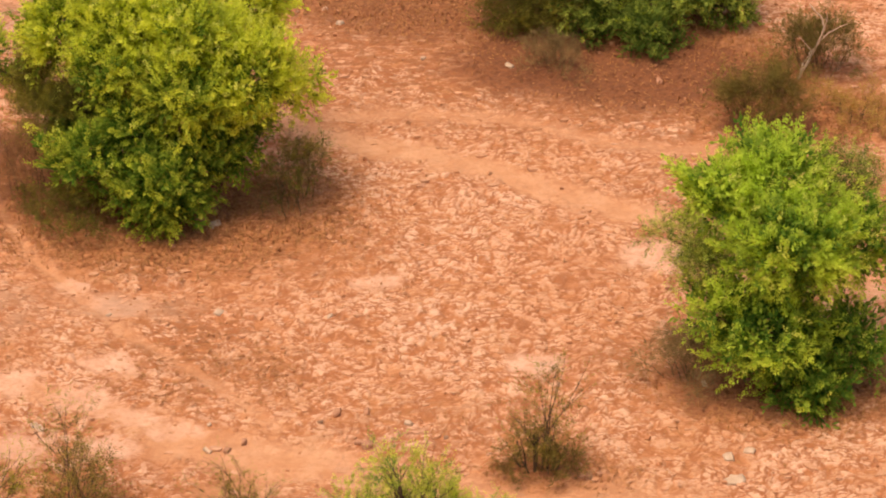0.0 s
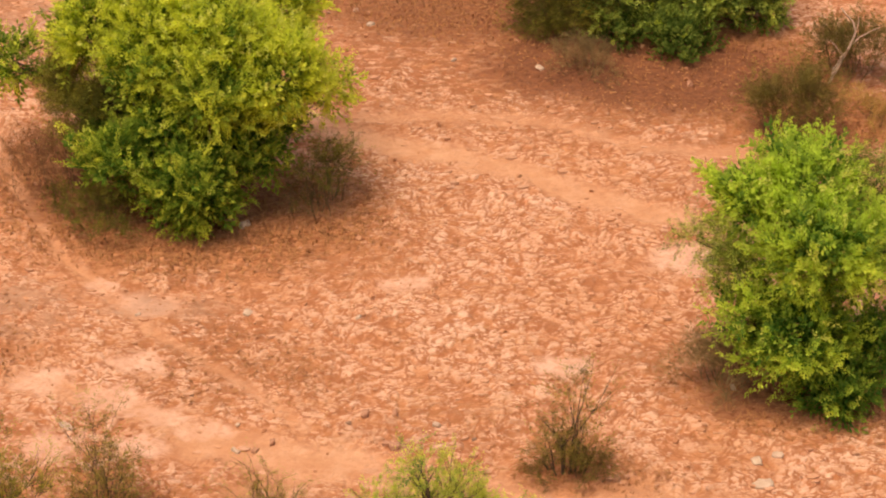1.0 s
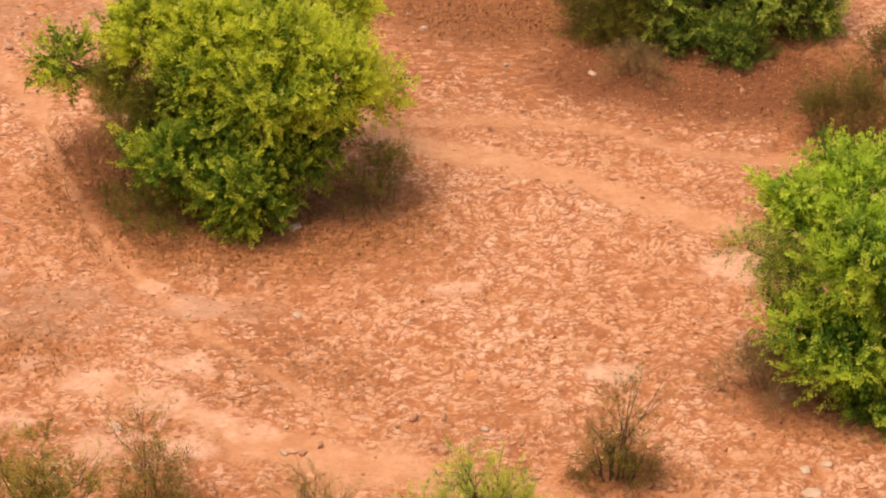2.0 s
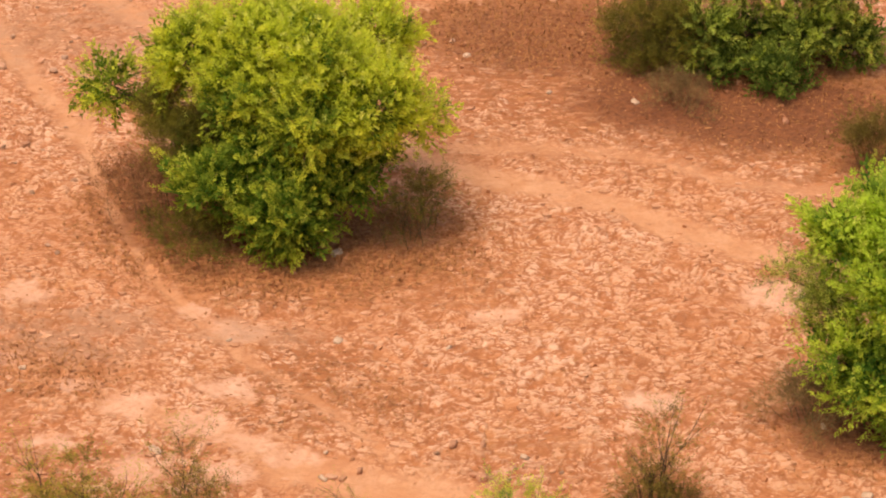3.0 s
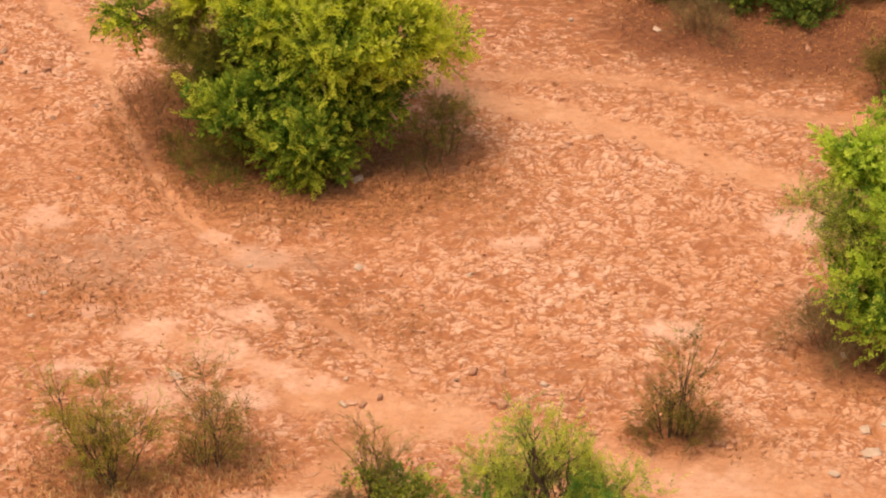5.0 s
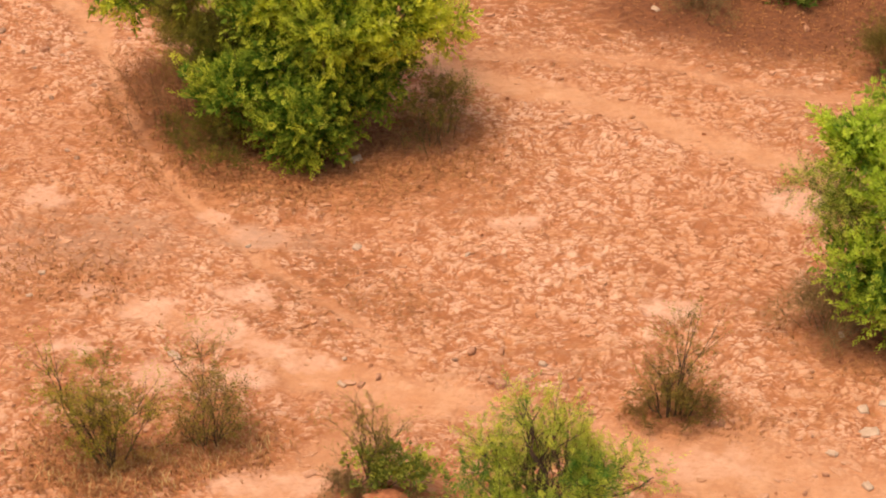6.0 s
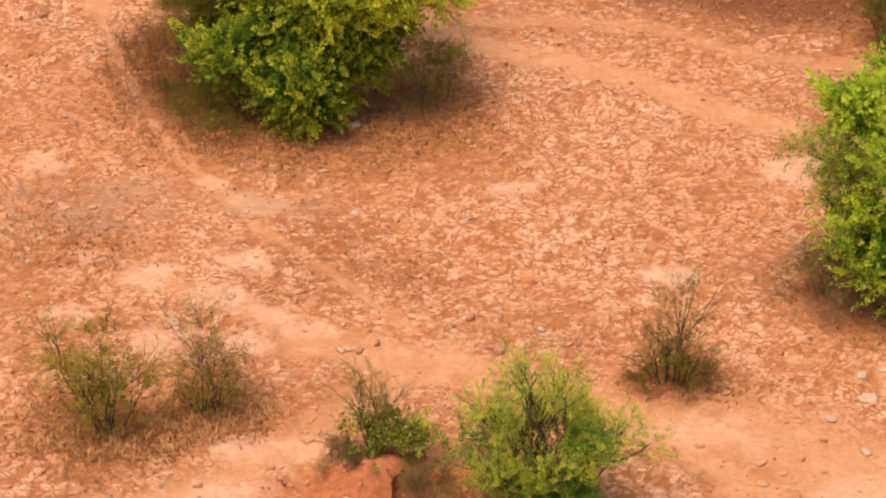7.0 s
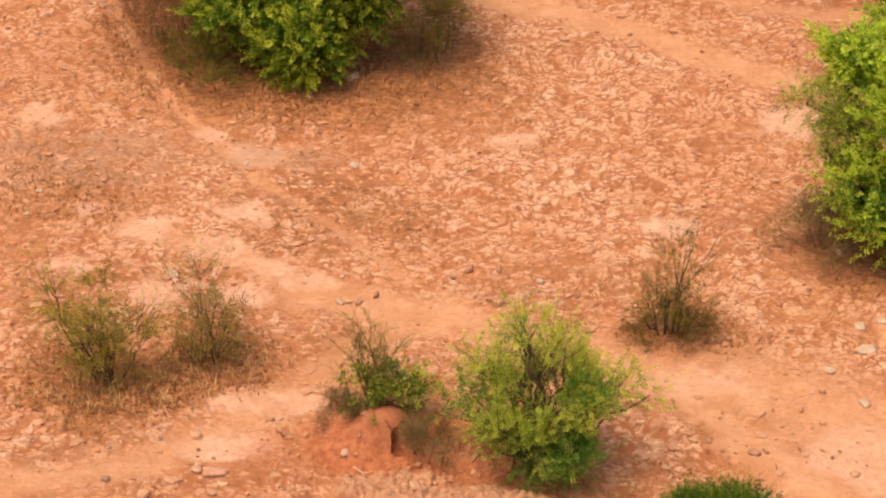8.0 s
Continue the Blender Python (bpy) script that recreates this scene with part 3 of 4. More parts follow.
    # beyond the near stretch the sheet is coarse, and its soil even
    close = smooth(x, -9.6, -8.6) * (1 - smooth(x, 9.6, 10.6)) * smooth(y, 22.4, 23.2) * (1 - smooth(y, 43.3, 44.2))
    z = coarse(x, y) + close * relief
    crust = crust * close + 0.5 * (1 - close)
    track, strewn, grey, shaded_duff, dull = (v * close for v in (track, strewn, grey, shaded_duff, dull))
    return z, crusty, {"crust": crust, "track": track, "litter": np.clip(strewn * 1.12, 0, 1), "grey": grey, "bank": bank, "ledge": ledge, "shaded_duff": shaded_duff, "dull": dull, "bare": patch * (1 - track * 0.5)}


def build_ground():
    # a fan of columns, closer together towards the near edge
    xs, ys = axis(-8.9, 9.9, 0.0295, 1500), axis(23.2, 43.4, 0.0285, 1500)
    x, y = np.meshgrid(xs, ys)
    x = x * (0.70 + 0.30 * np.clip((y - 23.2) / 20.0, 0, 1))
    z, _, keys = soil_fields(x, y)
    ny, nx = x.shape
    i, j = np.meshgrid(np.arange(ny - 1), np.arange(nx - 1), indexing="ij")
    geo = Geo()
    geo.add(np.stack([x, y, z], -1), np.stack([i * nx + j, i * nx + j + 1, (i + 1) * nx + j + 1, (i + 1) * nx + j], -1))
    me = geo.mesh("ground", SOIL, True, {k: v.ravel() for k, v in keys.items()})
    return tagged(new("ground", me), "cracked dry orange-red soil with pale crust and trodden tracks", "ground", "", "structure")


GROUND = build_ground()

# ---- bushes ----
# last value is tone: low for under and recessed lobes, standing for shade
LOBES_A = [
    (-2.91, 35.20, 2.45, 1.26, 1.04, 1, 0.88),
    (-1.28, 34.30, 2.12, 0.78, 0.77, 0.9, 1.05),
    (-0.63, 34.60, 1.74, 0.43, 0.35, 0.65, 1.1),
    (-2.21, 34.00, 1.97, 0.78, 0.80, 1, 0.60),
    (-3.30, 34.40, 2.10, 0.62, 0.50, 0.9, 0.62),
    (-3.20, 35.20, 0.95, 0.60, 0.60, 0.6, 0.0),
    (-3.77, 35.00, 0.89, 0.49, 0.58, 0.6, 0.05),
    (-1.97, 33.90, 1.00, 0.50, 0.52, 0.95, 0.15),
    (-2.95, 34.00, 1.28, 0.48, 0.43, 0.8, 0.15),
    (-1.46, 34.20, 1.03, 0.34, 0.37, 0.9, 0.2),
    (-2.43, 33.45, 0.52, 0.40, 0.40, 0.9, 0.1),
    (-4.02, 33.90, 0.98, 0.27, 0.27, 0.5, 0.6),
    (-2.53, 33.60, 0.73, 0.83, 0.78, 1, 0.2),
    (-3.60, 33.75, 0.92, 0.58, 0.48, 0.8, 0.36),
    (-5.32, 35.60, 1.66, 0.50, 0.40, 0.62, 0.55),
    (-4.78, 35.50, 1.50, 0.44, 0.40, 0.45, 0.3),
    (-4.07, 35.40, 2.23, 0.68, 0.85, 0.8, 0.8),
    (-1.36, 36.00, 2.38, 0.68, 0.70, 0.8, 1.0),
    (-1.61, 34.30, 1.22, 0.50, 0.54, 0.9, 0.3),
    (-4.36, 35.00, 1.05, 0.64, 0.70, 0.45, 0.25),
    (-4.49, 35.20, 1.56, 0.43, 0.50, 0.42, 0.4),
    (-3.93, 34.90, 1.45, 0.46, 0.62, 0.44, 0.3),
    (-2.04, 34.50, 2.69, 0.82, 0.97, 0.85, 1.05),
]
LOBES_B = [
    (5.73, 30.20, 2.72, 0.80, 0.50, 0.9, 0.9),
    (6.80, 30.60, 2.51, 0.57, 0.58, 0.45, 0.35),
    (4.95, 29.90, 2.55, 0.45, 0.60, 0.85, 0.9),
    (5.89, 29.40, 2.18, 0.96, 0.92, 1, 0.8),
    (4.84, 29.80, 1.51, 0.45, 0.53, 0.42, 0.5),
    (4.30, 29.70, 2.10, 0.26, 0.22, 0.4, 0.6),
    (6.89, 29.90, 1.88, 0.42, 0.76, 0.8, 0.55),
    (5.65, 29.10, 0.98, 0.82, 0.66, 1, 0.6),
    (6.14, 29.00, 0.32, 0.68, 0.45, 1, 0.15),
    (4.91, 29.30, 1.12, 0.37, 0.48, 0.7, 0.65),
    (4.73, 29.80, 2.03, 0.34, 0.53, 0.44, 0.6),
    (6.81, 29.40, 0.68, 0.46, 0.63, 0.8, 0.2),
    (5.36, 30.20, 3.10, 0.16, 0.16, 0.8, 0.9),
]
LOBES_C = [
    (2.83, 40.00, 0.60, 0.76, 1.06, 0.45, 0.15),
    (3.45, 39.90, 0.55, 0.52, 0.60, 0.45, 0.15),
    (4.0, 39.80, 0.75, 0.60, 0.62, 0.5, 0.6),
    (3.5, 39.9, 0.95, 0.5, 0.5, 0.45, 0.35),
    (3.75, 39.7, 0.55, 0.42, 0.45, 0.44, 0.3),
    (4.7, 40.3, 0.4, 0.5, 0.5, 0.6, 0.0),
    (5.15, 39.20, 0.13, 0.52, 0.58, 0.95, 0.1),
    (4.25, 39.60, 0.11, 0.57, 0.45, 0.7, 0.1),
    (5.55, 40.00, 0.70, 0.62, 0.62, 0.6, 0.75),
    (6.15, 40.10, 0.75, 0.50, 0.50, 0.6, 0.75),
    (5.3, 40.2, 0.25, 0.60, 0.45, 0.6, 0.3),
    (4.58, 40.80, 1.83, 1.62, 1.12, 0.5, 0.45),
    (6.55, 40.20, 0.30, 0.48, 0.51, 0.8, 0.55),
    (2.94, 40.60, 1.57, 0.86, 0.89, 0.3, 0.1),
    (6.08, 40.60, 1.66, 0.96, 1.01, 0.6, 0.4),
]
LOBES_H = [
    (0.62, 24.80, 1.92, 0.40, 0.34, 0.30, 0.9),
    (0.20, 24.80, 1.50, 0.27, 0.30, 0.26, 0.85),
    (1.12, 24.90, 1.58, 0.26, 0.30, 0.26, 0.9),
    (0.06, 24.70, 1.00, 0.32, 0.28, 0.5, 0.1),
    (1.42, 24.70, 1.05, 0.36, 0.34, 0.5, 0.1),
    (1.80, 24.80, 1.16, 0.30, 0.30, 0.36, 0.9),
    (2.14, 24.80, 1.02, 0.20, 0.17, 0.34, 0.85),
    (0.44, 24.50, 0.70, 0.26, 0.32, 0.5, -0.15),
    (1.14, 24.32, 0.54, 0.40, 0.36, 0.95, -0.12),
    (0.80, 24.34, 0.32, 0.26, 0.26, 0.6, -0.2),
    (1.15, 24.32, 0.26, 0.22, 0.20, 0.6, -0.2),
]
LOBES_K = [
    (2.66, 23.55, 0.26, 0.42, 0.32, 0.9, 0.3),
    (3.15, 23.60, 0.24, 0.40, 0.32, 0.8, 0.3),
    (2.95, 23.45, 0.30, 0.35, 0.30, 0.8, 0.35),
]
LOBES_I = [
    (-1.22, 25.55, 0.46, 0.20, 0.22, 0.75, 0.55),
    (-0.95, 25.52, 0.44, 0.22, 0.22, 0.8, 0.4),
    (-0.69, 25.52, 0.45, 0.21, 0.24, 0.8, 0.4),
    (-0.95, 25.60, 0.60, 0.16, 0.18, 0.6, 0.1),
    (-0.45, 25.45, 0.36, 0.10, 0.10, 0.7, 0.2),
    (-1.22, 25.48, 0.30, 0.15, 0.13, 0.6, 0.2),
]
LOBES_E = [
    (-5.12, 26.20, 0.98, 0.30, 0.36, 0.26, 0.55),
    (-4.48, 26.20, 1.22, 0.26, 0.36, 0.26, 0.5),
    (-4.13, 26.20, 0.67, 0.31, 0.49, 0.2, 0.3),
    (-4.80, 26.10, 0.48, 0.36, 0.30, 0.22, 0.15),
]
LOBES_F = [
    (-3.37, 27.00, 0.98, 0.30, 0.29, 0.2, 0.4),
    (-3.16, 26.90, 0.45, 0.36, 0.50, 0.25, 0.2),
]
LOBES_G = [
    (2.58, 27.50, 1.22, 0.16, 0.42, 0.55, 0.35),
    (2.66, 27.45, 0.85, 0.26, 0.34, 0.30, 0.2),
    (2.42, 27.42, 0.70, 0.24, 0.34, 0.25, 0.2),
    (2.27, 27.40, 0.40, 0.34, 0.34, 0.24, 0.1),
    (2.80, 27.40, 0.38, 0.30, 0.36, 0.26, 0.1),
]


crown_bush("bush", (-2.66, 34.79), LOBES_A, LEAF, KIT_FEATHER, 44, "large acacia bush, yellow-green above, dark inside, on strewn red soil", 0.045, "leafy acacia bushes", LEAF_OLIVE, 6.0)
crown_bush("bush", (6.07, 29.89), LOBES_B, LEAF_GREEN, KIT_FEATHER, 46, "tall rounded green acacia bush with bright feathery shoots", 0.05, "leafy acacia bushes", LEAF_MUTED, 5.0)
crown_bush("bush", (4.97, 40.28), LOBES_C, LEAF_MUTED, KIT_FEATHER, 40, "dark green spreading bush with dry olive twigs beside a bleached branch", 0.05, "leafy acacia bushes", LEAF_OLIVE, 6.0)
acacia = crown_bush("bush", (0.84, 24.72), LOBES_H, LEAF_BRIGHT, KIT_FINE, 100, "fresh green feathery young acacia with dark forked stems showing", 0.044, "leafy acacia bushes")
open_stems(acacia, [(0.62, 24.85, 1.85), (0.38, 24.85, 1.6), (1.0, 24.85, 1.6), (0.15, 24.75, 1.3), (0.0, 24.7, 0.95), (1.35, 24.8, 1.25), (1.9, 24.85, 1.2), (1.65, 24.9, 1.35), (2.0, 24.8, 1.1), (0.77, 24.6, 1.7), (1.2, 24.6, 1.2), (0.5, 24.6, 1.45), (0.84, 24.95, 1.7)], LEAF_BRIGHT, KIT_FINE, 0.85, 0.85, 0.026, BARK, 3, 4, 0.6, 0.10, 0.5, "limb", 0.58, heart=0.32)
crown_bush("bush", (3.0, 23.68), LOBES_K, LEAF_DARK, KIT_FINE, 190, "low dull green bush on the lower bank", 0.02)
crown_bush("bush", (-1.02, 25.57), LOBES_I, LEAF_BROAD, KIT_BROAD, 75, "small broad-leaved green bush with bare twigs on a red mound", 0.02)

# ---- open shrubs ----
KIT_STRAW = spray_kit(5, 0.16, 9, 0.11, 0.006, 0.02, 5)


def fan(base, wide, tall, count, seed):
    """Tips of stems that spread from one foot."""
    rng = np.random.default_rng(seed)
    ang, out = rng.uniform(0, 2 * np.pi, count), rng.uniform(0.1, 1.0, count)
    return [(base[0] + wide / 2 * o * math.cos(a), base[1] + wide / 2 * o * math.sin(a), tall * (1.05 - 0.45 * o) * rng.uniform(0.8, 1.05)) for a, o in zip(ang, out)]


leaf_haze(sparse_shrub("shrub", (-4.46, 26.05), [(-5.2, 26.1, 1.22), (-5.05, 26.2, 1.0), (-4.46, 26.1, 1.5), (-4.52, 26.1, 1.2), (-4.35, 26.2, 1.15), (-4.05, 26.1, 0.98), (-3.9, 26.0, 0.7), (-4.95, 26.0, 0.7), (-4.7, 26.1, 0.8), (-4.25, 26.0, 0.6)], "thin olive shrub with dark bare stems over yellowed grass", LEAF_OLIVE, KIT_WISP, 0.8, 1.0, 0.015, group="open shrubs", fork=4, tone=0.65, wander=0.12), LOBES_E, LEAF_OLIVE, 110)
leaf_haze(sparse_shrub("shrub", (-3.25, 26.58), [(-3.32, 26.7, 1.38), (-3.36, 26.7, 1.1), (-3.2, 26.6, 0.85), (-3.0, 26.6, 0.8), (-3.5, 26.6, 0.75), (-3.1, 26.5, 0.7), (-3.35, 26.5, 0.6), (-2.9, 26.5, 0.5), (-3.55, 26.5, 0.5), (-3.2, 26.4, 0.5)], "small greyish shrub with one taller stem", LEAF_DRY, KIT_WISP, 0.5, 0.95, 0.011, group="open shrubs", tone=0.5, fork=4, wander=0.1, wide=0.3), LOBES_F, LEAF_DRY, 80)
leaf_haze(sparse_shrub("shrub", (2.58, 27.40), [(2.58, 27.42, 1.5), (2.62, 27.42, 1.3), (2.52, 27.4, 1.0), (2.46, 27.4, 0.8), (2.38, 27.4, 0.62), (2.68, 27.4, 0.85), (2.8, 27.4, 0.5), (2.28, 27.38, 0.42), (2.55, 27.3, 0.5), (2.9, 27.4, 0.35), (2.2, 27.38, 0.3), (2.72, 27.34, 0.4)], "dark spiky shrub of upright sticks and olive leaves", LEAF_DRY, KIT_WISP, 0.7, 0.75, 0.016, group="open shrubs", tone=0.35, fork=3, wander=0.05, wide=0.6), LOBES_G, LEAF_DRY, 75)
DRY = [
    # place, spread, height, stems, seed, label, leaf, kit, share, size, tone
    (-4.65, 34.55, 1.6, 1.1, 16, 1, "thin brown and olive shrub crowding a green bush", TWIG_LITTER, KIT_WISP, 0.6, 0.9, 0.15),
    (-0.62, 34.20, 0.9, 1.25, 14, 2, "grey-green thicket of upright twigs beside a bush", LEAF_OLIVE, KIT_WISP, 0.6, 0.85, 0.1),
    (-1.0, 34.05, 0.8, 0.5, 7, 10, "low brown twiggy growth in a bush's shade", STRAW_GREY, KIT_STRAW, 0.3, 0.7, 0.1),
    (-3.75, 33.70, 1.6, 0.55, 16, 3, "low grey-green shrub under a large bush", LEAF_OLIVE, KIT_WISP, 0.9, 0.9, 0.05),
    (6.66, 36.45, 1.2, 1.15, 26, 4, "rounded dry brown shrub with dull olive tips", LEAF_DRY, KIT_WISP, 0.8, 1.0, 0.1),
    (7.9, 38.55, 1.15, 1.0, 22, 5, "dry brown shrub behind a bleached branch", LEAF_DRY, KIT_WISP, 0.75, 0.95, 0.0),
    (8.15, 36.75, 1.9, 0.42, 16, 6, "low spreading dry shrub of yellowed twigs", STRAW_YELLOW, KIT_STRAW, 0.6, 0.9, 0.3),
    (3.55, 38.60, 1.4, 0.5, 20, 7, "low dry brown shrub at a green bush's foot", STRAW_GREY, KIT_STRAW, 0.5, 0.8, 0.05),
    (4.70, 29.35, 1.1, 0.75, 14, 8, "low brown shrub at the foot of a tall bush", STRAW_GREY, KIT_STRAW, 0.8, 1.0, 0.3),
    (2.6, 27.36, 0.95, 0.34, 12, 9, "low dry brown growth round upright sticks", LEAF_DRY, KIT_WISP, 0.3, 0.8, 0.3),
    (-0.50, 25.02, 0.55, 0.38, 12, 15, "small dry brown shrub beside a dug hollow", STRAW_GREY, KIT_STRAW, 0.8, 0.7, 0.1),
    (-1.50, 25.52, 0.55, 0.36, 10, 16, "small dry brown twigs at a green bush's foot", STRAW_GREY, KIT_STRAW, 0.7, 0.7, 0.1),
]
for x, y, wide, tall, count, seed, label, leaf, kit, share, size, tone in DRY:
    sparse_shrub("dry_shrub", (x, y), fan((x, y), wide, tall, count, seed), label, leaf, kit, share, size, 0.007, TWIG_DARK, group="dry shrubs", fork=4, tone=tone, wander=0.12, wide=0.7)
for x, y, wide, tall, seed in ((-4.5, 25.85, 0.9, 0.28, 11), (-4.0, 26.05, 0.6, 0.26, 12), (-3.15, 26.6, 0.7, 0.3, 13), (-3.6, 26.75, 0.6, 0.28, 14)):
    sparse_shrub("grass_tuft", (x, y), fan((x, y), wide, tall, 7, seed), "yellowed dry grass tuft at a thin shrub's foot", STRAW_YELLOW, KIT_STRAW, 0.8, 0.8, 0.004, STRAW_YELLOW, depth=1, fork=3, category="grass tuft", group="yellowed grass tufts")
sparse_shrub("bare_shrub", (-1.12, 25.72), [(-1.32, 25.72, 1.3), (-1.25, 25.72, 1.2), (-1.12, 25.75, 1.25), (-0.98, 25.75, 1.15), (-0.85, 25.72, 1.1), (-1.4, 25.72, 1.0), (-1.05, 25.7, 1.0), (-1.18, 25.7, 1.05)], "bare dark twigs rising behind a small green bush", LEAF_DRY, KIT_WISP, 0.8, 0.6, 0.013, wood_mat=TWIG, group="open shrubs", tone=0.5, fork=4, wander=0.08)


# ---- bleached branch ----
def bleached_branch(base):
    root = empty("dead_branch", base, "forked bleached dead branch standing among dry shrubs", "branch")
    for name, pts, r in (
        ("trunk", [(0, 0, -0.05), (0.10, 0, 0.26), (0.25, 0, 0.62), (0.34, 0, 0.95), (0.27, 0.02, 1.14), (0.08, 0.05, 1.34)], 0.027),
        ("fork", [(0.02, 0.02, -0.02), (0.05, 0.0, 0.3), (0.14, 0.0, 0.48), (0.27, 0, 0.66)], 0.019),
        ("side_branch", [(0.28, 0, 0.70), (0.44, 0.04, 0.84), (0.58, 0.05, 0.92), (0.74, 0.06, 0.99)], 0.013),
        ("side_branch", [(0.34, 0, 0.95), (0.37, -0.02, 1.08), (0.36, -0.03, 1.22)], 0.011),
        ("side_branch", [(0.20, 0, 0.5), (0.06, 0.03, 0.66), (-0.04, 0.05, 0.76)], 0.008),
    ):
        g = Geo()
        tube(g, np.concatenate([bent(a, b, 0, 4)[:-1] for a, b in zip(pts, pts[1:])] + [np.array([pts[-1]])]), r, r * 0.35, 7)
        part(name, g, BLEACHED, root)


bleached_branch((7.48, 38.1, height(7.48, 38.1)))


# ---- stones ----
def lump(size, flat, seed, rough=0.32, n=5):
    """A weathered stone or clod: a rounded block with uneven faces."""
    g, s = Geo(), np.linspace(-1, 1, n + 1)
    a, b = np.meshgrid(s, s, indexing="ij")
    i, j = np.meshgrid(np.arange(n), np.arange(n), indexing="ij")
    quad = np.stack([i * (n + 1) + j, (i + 1) * (n + 1) + j, (i + 1) * (n + 1) + j + 1, i * (n + 1) + j + 1], -1)
    rng = np.random.default_rng(seed)
    off, stretch = rng.uniform(0, 50, 3), rng.uniform(0.75, 1.2, 3)
    for k in range(3):
        for sign in (-1, 1):
            p = np.zeros((n + 1, n + 1, 3))
            p[..., k], p[..., (k + 1) % 3], p[..., (k + 2) % 3] = sign, a * sign, b
            d = unit(p) * 0.62 + p * 0.36
            bumps = np.array([1 + rough * noise.noise(Vector(q * 1.6 + off)) + rough * 0.5 * noise.noise(Vector(q * 4 + off)) for q in d.reshape(-1, 3)])
            v = d.reshape(-1, 3) * bumps[:, None] * stretch * [1.15, 0.75, flat] * size / 2
            g.add(v, quad)
    return g


def welded(me):
    bm = bmesh.new()
    bm.from_mesh(me)
    bmesh.ops.remove_doubles(bm, verts=bm.verts, dist=0.0008)
    bmesh.ops.recalc_face_normals(bm, faces=bm.faces)
    bm.to_mesh(me)
    bm.free()
    return me


def stones(rows, mat, name, label, category, group, flat):
    for k, (x, y, size) in enumerate(rows):
        ob = new(name, welded(lump(size, flat, k + int(1000 * flat) + len(rows)).mesh(name, mat, True)))
        tagged(ob, label, category, group, "thing")
        z, _, _ = soil_fields(np.array([x]), np.array([y]))
        ob.matrix_world = pose(x, y, float(z[0]) + size * flat * 0.22, RNG.uniform(-10, 10), RNG.uniform(-10, 10), RNG.uniform(0, 360) if k else 12)


stones([(5.02, 27.12, 0.24), (5.0, 27.64, 0.16), (5.29, 27.78, 0.13), (4.51, 26.7, 0.12), (4.89, 26.06, 0.15), (-1.7, 27.97, 0.12), (0.9, 28.39, 0.13), (-1.67, 31.18, 0.13), (-0.13, 30.99, 0.11), (-1.81, 33.54, 0.17), (-1.46, 24.92, 0.14), (-3.19, 31.16, 0.08), (-3.95, 28.44, 0.13), (-3.89, 28.38, 0.12), (2.8, 38.59, 0.14), (0.04, 40.16, 0.15), (4.89, 29.32, 0.1), (-6.02, 29.7, 0.09), (-5.93, 30.23, 0.11), (-1.7, 28.53, 0.07), (4.9, 32.5, 0.16), (1.4, 38.9, 0.1)], STONE_PALE, "stone", "smooth pale grey stone lying on red soil", "stone", "pale stones", 0.48)
stones([(-2.97, 24.36, 0.26), (-3.27, 25.13, 0.17), (-3.19, 24.38, 0.14), (-3.18, 24.52, 0.12), (3.58, 25.8, 0.12), (3.57, 25.39, 0.13), (-3.76, 23.91, 0.17), (-2.97, 24.01, 0.13), (-1.97, 26.04, 0.16), (3.73, 24.66, 0.1), (-7.68, 39.34, 0.2), (-6.62, 40.51, 0.17), (4.64, 24.68, 0.1), (-1.6, 28.0, 0.13), (2.4, 24.9, 0.12), (-0.6, 24.1, 0.14), (3.09, 27.48, 0.08), (4.28, 27.01, 0.07), (4.25, 26.25, 0.09), (3.78, 26.16, 0.07), (4.34, 25.66, 0.08), (4.06, 25.01, 0.08), (4.62, 24.66, 0.11), (2.0, 24.57, 0.1), (1.92, 27.72, 0.07), (-7.06, 39.58, 0.12), (-6.32, 40.48, 0.1), (-6.93, 41.33, 0.14), (-7.21, 38.14, 0.1), (-7.98, 40.6, 0.12)], STONE_PINK, "stone", "flat pinkish sandstone on bare soil", "stone", "pinkish stones", 0.36)
stones([(0.35, 27.94, 0.17), (0.25, 28.0, 0.13), (0.45, 27.98, 0.12), (0.36, 28.68, 0.12), (-0.03, 28.69, 0.13), (3.46, 25.05, 0.12), (3.6, 25.08, 0.09), (4.39, 26.27, 0.08), (-5.08, 30.56, 0.1), (-6.87, 36.58, 0.14), (1.81, 26.61, 0.07), (2.91, 25.25, 0.08), (2.52, 26.01, 0.08), (-1.23, 28.12, 0.12), (-1.45, 27.95, 0.1), (4.1, 25.9, 0.08), (3.16, 27.22, 0.12), (3.3, 27.28, 0.11), (5.2, 38.0, 0.14), (-2.4, 25.4, 0.1)], STONE_DARK, "clod", "dark reddish-brown clod of hard soil", "clod", "dark clods", 0.6)

